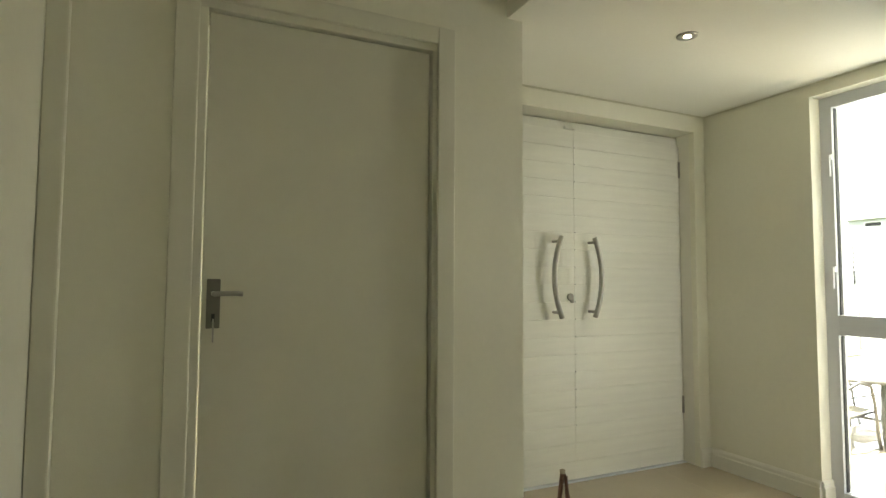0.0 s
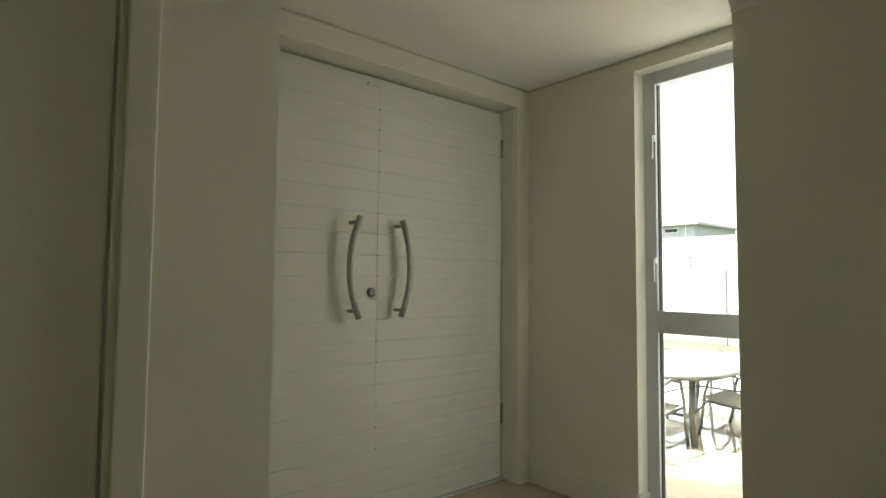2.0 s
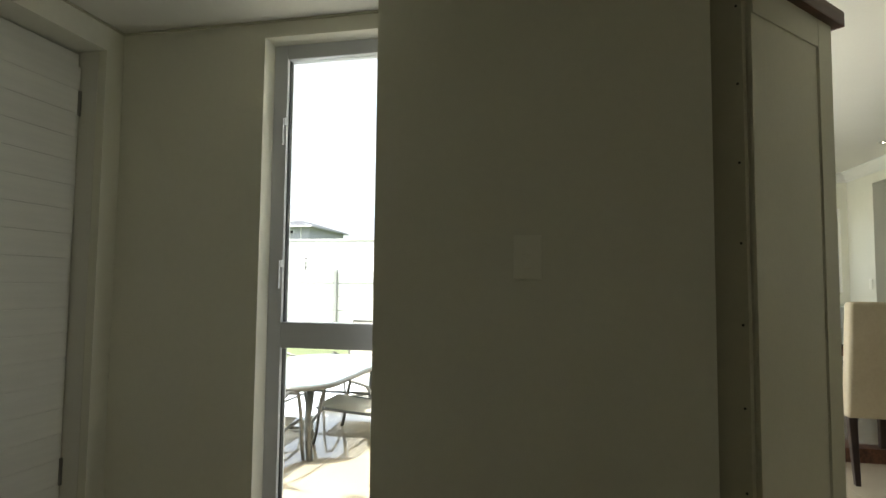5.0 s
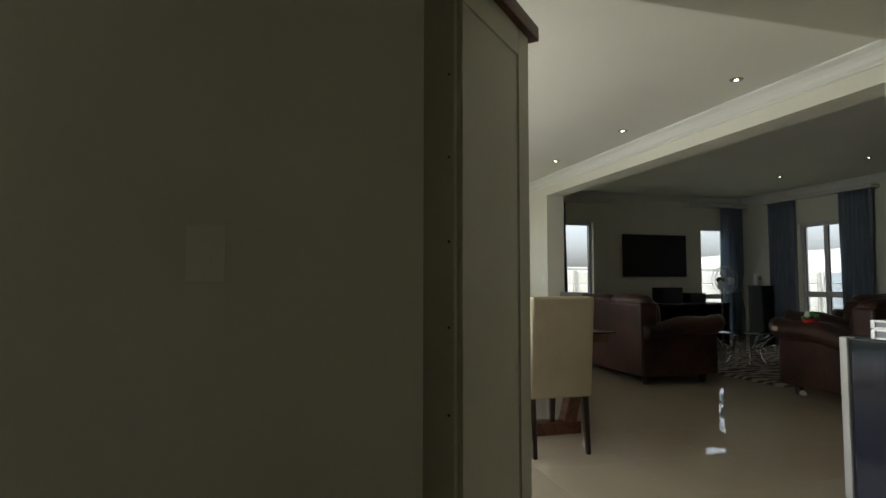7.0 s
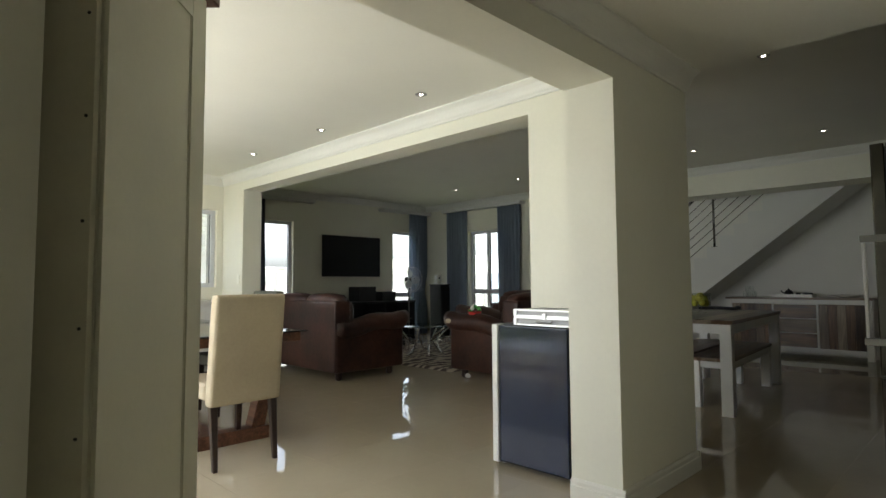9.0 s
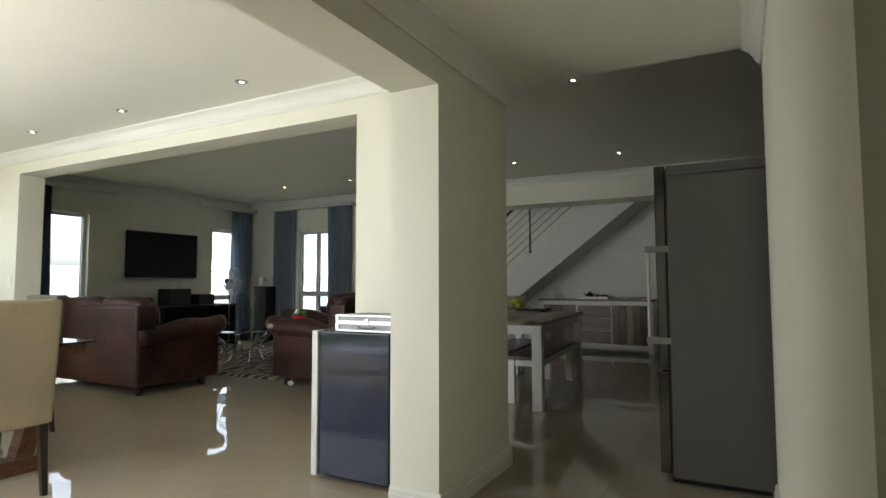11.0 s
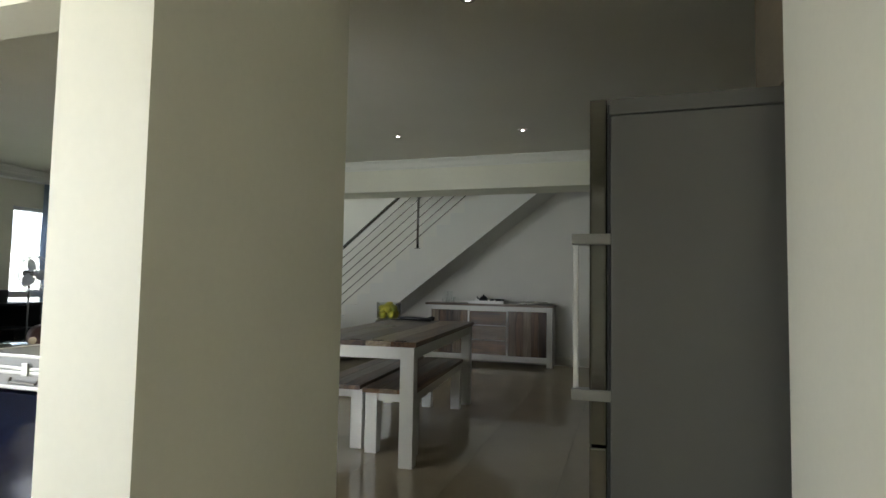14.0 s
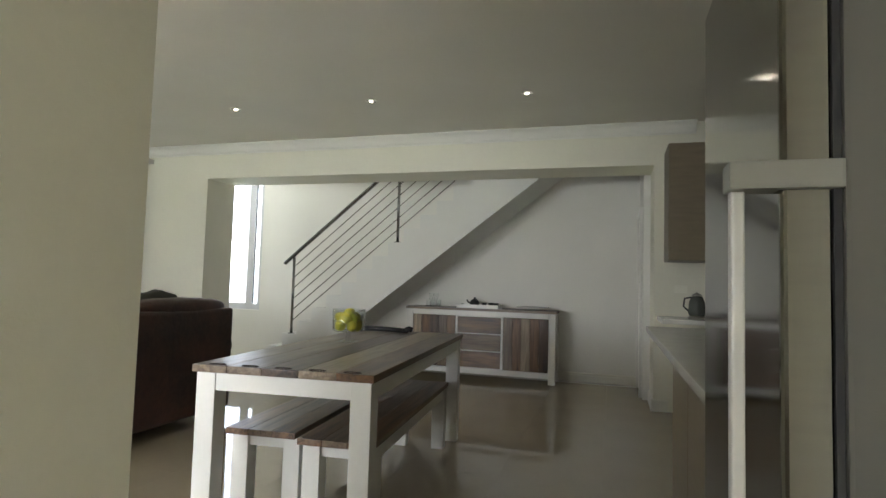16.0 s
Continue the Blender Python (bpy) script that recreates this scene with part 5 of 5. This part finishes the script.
def stair_rail():
    r = thing("stair_railing", (0, 0, 0), "brushed steel stair railing with six slanting rods", "railing")
    y, sl = -8.66, 0.815
    base = lambda x: 0.459 + 0.829 * (5.865 - x)
    for x in (5.865, 4.455, 3.045):
        z = base(x)
        part("post", tube([(x, y, z), (x, y, z + 0.965)], 0.017, 12), M["rail_steel"], r, "", True)
        part("foot_plate", lathe([(0.045, 0), (0.045, 0.006), (0.02, 0.012), (0.0, 0.012)], 18, (x, y, z)), M["rail_steel"], r, "", True)
    part("handrail", tube([(6.0, y, base(6.0) + 1.0), (2.6, y, base(2.6) + 1.0)], 0.024, 14), M["rail_steel"], r, "", True)
    for i in range(6):
        z = 0.16 + 0.137 * i
        part("rod", tube([(5.865, y, base(5.865) + z), (2.8, y, base(2.8) + z)], 0.006, 8), M["rail_steel"], r, "", True)
    return r


stair_rail()
arch = thing("door_2", (1.64, -9.05, 0), "white painted door frame in the stair hall wall", "door", kind="structure")
for y in (-0.36, 0.3):
    part("architrave", soft_box(0.002, 0.03, y, y + 0.07, 0, 2.04, 0.006), M["white_wood"], arch)
part("architrave", soft_box(0.002, 0.03, -0.288, 0.298, 1.97, 2.04, 0.006), M["white_wood"], arch)
part("leaf", soft_box(0.002, 0.012, -0.286, 0.296, 0.01, 1.965, 0.002), M["trim"], arch)


# ---- the patio and beyond ----
def patio_table():
    t = thing("patio_table", (4.95, 2.5, -0.12), "glass-topped metal patio table with rounded corners", "table")
    bm = bmesh.new()
    a, b, r = 0.8, 0.42, 0.3
    ring = []
    for cx, cy, s in ((a - r, b - r, 0), (-a + r, b - r, 90), (-a + r, -b + r, 180), (a - r, -b + r, 270)):
        ring += [(cx + r * math.cos(radians(s + k * 15)), cy + r * math.sin(radians(s + k * 15))) for k in range(7)]
    lo = [bm.verts.new((x, y, 0.585)) for x, y in ring]
    hi = [bm.verts.new((x, y, 0.593)) for x, y in ring]
    bm.faces.new(lo[::-1])
    bm.faces.new(hi)
    for i in range(len(ring)):
        bm.faces.new((lo[i], lo[(i + 1) % len(ring)], hi[(i + 1) % len(ring)], hi[i]))
    part("top", bm, M["patio_glass"], t, "frosted glass table top")
    part("rim", tube([(x, y, 0.575) for x, y in ring], 0.016, 8, True), M["gun"], t, "", True)
    part("parasol_ring", lathe([(0.0, 0.594), (0.035, 0.594), (0.03, 0.602), (0.0, 0.602)], 16), M["plastic"], t)
    for sx in (-1, 1):
        for sy in (-1, 1):
            part("leg", tube([(sx * 0.62, sy * 0.28, 0.57), (sx * 0.6, sy * 0.26, 0.3), (sx * 0.68, sy * 0.33, 0.0)], 0.021, 10), M["gun"], t, "", True)
        part("stretcher", tube([(sx * 0.6, -0.26, 0.3), (sx * 0.6, 0.26, 0.3)], 0.01, 8), M["gun"], t, "", True)
        part("side_rail", tube([(-0.6, sx * 0.26, 0.3), (-0.3, sx * 0.2, 0.33), (0.0, sx * 0.18, 0.34), (0.3, sx * 0.2, 0.33), (0.6, sx * 0.26, 0.3)], 0.008, 8), M["gun"], t, "", True)
        part("under_rail", tube([(-0.62, sx * 0.28, 0.55), (0.62, sx * 0.28, 0.55)], 0.01, 8), M["gun"], t, "", True)
    return t


M["patio_glass"] = material("frosted_glass", (0.2, 0.265, 0.285), 0.2, spots=0.08, scale=3, spec=0.2)


def patio_chair(x, y, turn):
    """Faces local +x."""
    c = thing("patio_chair", (x, y, -0.12), "metal patio armchair with beige sling seat", "chair", "chairs on the patio", turn)
    for s in (-1, 1):
        yy = 0.26 * s
        part("side_frame", tube([(0.25, yy, 0.0), (0.2, yy, 0.2), (0.17, yy, 0.42), (0.13, yy, 0.545), (0.0, yy, 0.575), (-0.16, yy, 0.53), (-0.26, yy, 0.36), (-0.3, yy, 0.18), (-0.36, yy, 0.0)], 0.012, 8), M["gun"], c, "", True)
        part("back_frame", tube([(0.22, yy * 0.85, 0.36), (-0.2, yy * 0.85, 0.33), (-0.28, yy * 0.85, 0.5), (-0.4, yy * 0.85, 0.85)], 0.01, 8), M["gun"], c, "", True)
    part("top_bar", tube([(-0.4, -0.22, 0.85), (-0.4, 0.22, 0.85)], 0.01, 8), M["gun"], c, "", True)
    for name, pts in (("seat", [(0.22, 0.375), (0.08, 0.35), (-0.08, 0.338), (-0.19, 0.338)]), ("backrest", [(-0.205, 0.35), (-0.28, 0.5), (-0.34, 0.67), (-0.4, 0.84)])):
        bm = bmesh.new()
        rows = [[bm.verts.new((px + o * 0.004, sy * 0.21, pz + o * 0.004)) for o in (0, 1) for sy in (-1, 1)] for px, pz in pts]
        for p, q in zip(rows, rows[1:]):
            bm.faces.new((p[0], p[1], q[1], q[0]))
            bm.faces.new((p[3], p[2], q[2], q[3]))
            bm.faces.new((p[0], q[0], q[2], p[2]))
            bm.faces.new((p[1], p[3], q[3], q[1]))
        part(name, bm, M["mesh_seat"], c, "", True)
    return c


patio_table()
patio_chair(4.9, 2.11, 90)
patio_chair(4.9, 3.15, -90)
patio_chair(6.0, 2.5, 180)
patio_chair(4.08, 2.5, 0)
patio_chair(5.55, 3.15, -90)


M["post"] = material("grey_concrete_post", (0.42, 0.42, 0.41), 0.85, spots=0.15, scale=2, bump=0.3)


M["blue_panel"] = material("blue_grey_panel", (0.3, 0.34, 0.39), 0.85, spots=0.1, scale=2, bump=0.3, per_object=0.1)


def panel_fence(axis, at, a, b, label, mat="panel"):
    """A low fence of concrete posts and stacked panels with shadow gaps."""
    f = thing("panel_fence", (0, 0, -0.22), label, "fence", "concrete panel fences")
    step, h = 1.44, 0.302
    levels = [0.0, 0.112] + [0.112 + h * k for k in range(1, 6)]
    n = int((b - a) / step)
    for i in range(n + 1):
        s = a + i * step
        bx = (s - 0.045, s + 0.045, at - 0.075, at + 0.06) if axis == "x" else (at - 0.075, at + 0.06, s - 0.045, s + 0.045)
        part("post", soft_box(*bx, 0, levels[-1] + 0.02, 0.008, 1), M["post"], f)
        if i < n:
            for lo, hi in zip(levels, levels[1:]):
                bx = (s + 0.047, s + step - 0.047, at - 0.025, at + 0.025) if axis == "x" else (at - 0.025, at + 0.025, s + 0.047, s + step - 0.047)
                part("panel", soft_box(*bx, lo + 0.004, hi - 0.004, 0.012, 1), M[mat], f)
            bx = (s + 0.046, s + step - 0.046, at - 0.006, at + 0.006) if axis == "x" else (at - 0.006, at + 0.006, s + 0.046, s + step - 0.046)
            part("tongue", soft_box(*bx, 0.02, levels[-1] - 0.03, 0.002, 1), M["post"], f)
    return f


panel_fence("y", 13.0, -14.5, 14.6, "white concrete panel fence round the garden")
panel_fence("x", -13.0, -6.0, 12.75, "blue-grey concrete panel fence behind the house", "blue_panel")


def wire_fence():
    f = thing("wire_fence", (12.90, 7.10, 1.10), "black standoff rods with strained wires above the panel fence", "fence")
    for y, z0, z1 in ((-2.88, 0, 0.88), (0.0, 0, 0.88), (2.88, 0, 0.88), (-0.74, 0.29, 0.60), (-3.62, 0.29, 0.60)):
        rod = part("rod", tube([(0, y, z0), (0, y, z1)], 0.012, 8), M["black"], f, "black standoff rod")
        for k in range(int((z1 - z0) / 0.1)):
            part("insulator", lathe([(0.012, 0), (0.026, 0.01), (0.026, 0.03), (0.012, 0.04)], 10, (0, y, z0 + 0.06 + 0.1 * k)), M["black"], rod)
    for k in range(5):
        z = 0.42 + 0.1 * k
        part("wire", tube([(-0.02, -2.9 + 0.6 * i, z - 0.004 * math.sin(i)) for i in range(11)], 0.004, 6), M["steel"], f)
    return f


wire_fence()
for nm, x0, x1, y0, y1, z1 in (("garden_wall", 15.0, 15.25, 2.0, 30.0, 2.24), ("garden_wall", -4.0, 24.0, -14.8, -14.55, 2.05), ("garden_wall", 16.4, 16.65, -14.5, 1.9, 1.55)):
    w = thing(nm, (0, 0, -0.22), "high plain white rendered garden wall", "wall")
    part("face", soft_box(x0, x1, y0, y1, 0, z1 + 0.22, 0.01), M["render"], w)
    part("coping", soft_box(x0 - 0.03, x1 + 0.03, y0, y1, z1 + 0.222, z1 + 0.27, 0.01), M["render"], w)


def hip_house(x, y, w, d, wall_h, roof_h, turn, label):
    h = thing("house", (x, y, -0.22), label, "house", turn=turn)
    part("wall", soft_box(-w / 2, w / 2, -d / 2, d / 2, 0, wall_h, 0.01, 1), M["grey_render"], h)
    o = 0.55
    bm = bmesh.new()
    e = [bm.verts.new(p) for p in ((-w / 2 - o, -d / 2 - o, wall_h), (w / 2 + o, -d / 2 - o, wall_h), (w / 2 + o, d / 2 + o, wall_h), (-w / 2 - o, d / 2 + o, wall_h))]
    k = max(0.1, (w - d) / 2)
    t = [bm.verts.new((-k, 0, wall_h + roof_h)), bm.verts.new((k, 0, wall_h + roof_h))]
    for f in ((e[0], e[1], t[1], t[0]), (e[2], e[3], t[0], t[1]), (e[1], e[2], t[1]), (e[3], e[0], t[0]), (e[3], e[2], e[1], e[0])):
        bm.faces.new(f)
    roof = part("roof", bm, M["roof_tile"], h, "grey tiled hip roof")
    for sy in (-1, 1):
        for i in range(9):
            s = (i + 0.5) / 9
            xr = (w / 2 + o) * (1 - s) + k * s
            yy = sy * (d / 2 + o) * (1 - s)
            part("tile_course", soft_box(-xr, xr, yy - 0.06, yy + 0.06, wall_h + roof_h * s - 0.01, wall_h + roof_h * s + 0.05, 0.01, 1), M["roof_tile"], roof)
    for sx in (-1, 1):
        for i in range(9):
            s = (i + 0.5) / 9
            yr = (d / 2 + o) * (1 - s)
            xx = sx * ((w / 2 + o) * (1 - s) + k * s)
            part("tile_course", soft_box(xx - 0.06, xx + 0.06, -yr, yr, wall_h + roof_h * s - 0.01, wall_h + roof_h * s + 0.05, 0.01, 1), M["roof_tile"], roof)
    for sy in (-1, 1):
        part("gutter", soft_box(-w / 2 - o - 0.05, w / 2 + o + 0.05, sy * (d / 2 + o) - 0.05, sy * (d / 2 + o) + 0.05, wall_h - 0.16, wall_h - 0.01, 0.02), M["grey_render"], h)
    for sx in (-1, 1):
        part("gutter", soft_box(sx * (w / 2 + o) - 0.05, sx * (w / 2 + o) + 0.05, -d / 2 - o, d / 2 + o, wall_h - 0.16, wall_h - 0.01, 0.02), M["white_wood"], h)
        part("downpipe", tube([(sx * (w / 2 + 0.08), -d * 0.3, 0.1), (sx * (w / 2 + 0.08), -d * 0.3, wall_h - 0.1)], 0.05, 8), M["white_wood"], h)
        win = part("window", soft_box(sx * (w / 2 + 0.01) - 0.03, sx * (w / 2 + 0.01) + 0.03, -0.6, 1.0, wall_h - 0.95, wall_h - 0.45, 0.01), M["alu"], h)
        part("pane", soft_box(sx * (w / 2 + 0.045) - 0.01, sx * (w / 2 + 0.045) + 0.01, -0.52, 0.92, wall_h - 0.89, wall_h - 0.51, 0.002), M["screen"], win)
    return h


hip_house(66.8, 31.75, 10.5, 5.0, 8.0, 0.95, 0, "neighbouring grey house with tiled hip roof behind the garden wall")
hip_house(40.0, -3.0, 10.0, 8.0, 3.0, 1.6, 10, "distant grey house with tiled hip roof")


def bush(x, y, h, seed, name="tree", label="leafy green garden tree beyond the fence"):
    t = thing(name, (x, y, -0.22), label, "tree")
    r = random.Random(seed)
    part("trunk", tube([(0, 0, 0), (0.05, 0.02, h * 0.3), (0.0, 0.08, h * 0.62)], 0.08, 8), M["darkleg"], t)
    for k in range(5):
        a = k * 1.26
        part("limb", tube([(0, 0.05, h * (0.35 + 0.05 * k)), (0.4 * math.cos(a), 0.4 * math.sin(a), h * (0.55 + 0.05 * k)), (0.75 * math.cos(a), 0.75 * math.sin(a), h * (0.68 + 0.05 * k))], 0.03, 6), M["darkleg"], t)
    vs, fs = [], []
    for i in range(1500):
        a, u = r.uniform(0, 6.283), r.random() ** 0.5
        c = Vector((u * h * 0.34 * math.cos(a), u * h * 0.34 * math.sin(a), h * (0.68 + 0.3 * r.gauss(0, 0.42) * (1.1 - u * 0.6))))
        e = Euler((r.uniform(0, 6), r.uniform(0, 6), r.uniform(0, 6))).to_matrix()
        s = r.uniform(0.05, 0.11)
        n = len(vs)
        vs += [tuple(c + e @ Vector(p) * s) for p in ((-1, 0, 0), (0, -0.5, 0.1), (1, 0, 0), (0, 0.5, 0.1))]
        fs.append((n, n + 1, n + 2, n + 3))
    me = bpy.data.meshes.new("crown")
    me.from_pydata(vs, [], fs)
    me.materials.append(M["foliage"])
    ob = new("crown", me)
    ob.parent = t
    ob["kind"] = "stuff"
    return t


bush(17.5, -4.9, 2.9, 1)
bush(17.8, -2.4, 2.6, 2)
bush(16.5, 0.3, 2.8, 3)

# ---- pieces of floors and walls, last ----
def shared_pieces(name, parent, me, places):
    for p in places:
        ob = new(name, me)
        ob.parent = parent
        ob.location = p


tile_me = mesh("tile", soft_box(-0.2998, 0.2998, -0.2998, 0.2998, -0.009, 0.0, 0.0004, 1), M["tile"])
spots = [(-1.3 + 0.6 * i, -9.0 + 0.6 * j, 0.0) for i in range(20) for j in range(20)]
near = [p for p in spots if (1.0 < p[0] < 7.2 and -8.0 < p[1] < -0.1) or (0.9 < p[0] < 3.2 and p[1] > -0.2)]
shared_pieces("tile", FLOOR, tile_me, near)
bm = bmesh.new()
chosen = set(near)
for x, y, z in spots:
    if (x, y, z) not in chosen:
        box(bm, x - 0.2996, x + 0.2996, y - 0.2996, y + 0.2996, -0.009, 0.0)
rest = part("tile", bm, M["tile"], FLOOR)
rest["kind"] = "stuff"
slab_me = mesh("paving_slab", soft_box(-0.445, 0.445, -0.445, 0.445, -0.02, 0.03, 0.006, 1), M["paving"])
shared_pieces("paving_slab", PATIO, slab_me, [(3.68 + 0.9 * i, 1.55 + 0.9 * j, -0.15) for i in range(6) for j in range(4)])
for leaf, x0, x1 in LEAVES:
    bme = mesh("board", soft_box(x0, x1, -0.001, 0.0125, 0.0003, 0.0982, 0.0009, 1), M["board"])
    shared_pieces("board", leaf, bme, [(0, 0, 0.01 + 0.0985 * i) for i in range(20)])
dot_me = mesh("nail", lathe([(0.0028, 0), (0.0028, 0.002), (0.0, 0.0022)], 8), M["gasket"])
for i in range(3, 20):
    ob = new("nail", dot_me)
    ob.parent = LEAVES[1][0]
    ob.matrix_local = pose(0.0045, -0.0005, 0.012 + 0.0985 * i, 90)
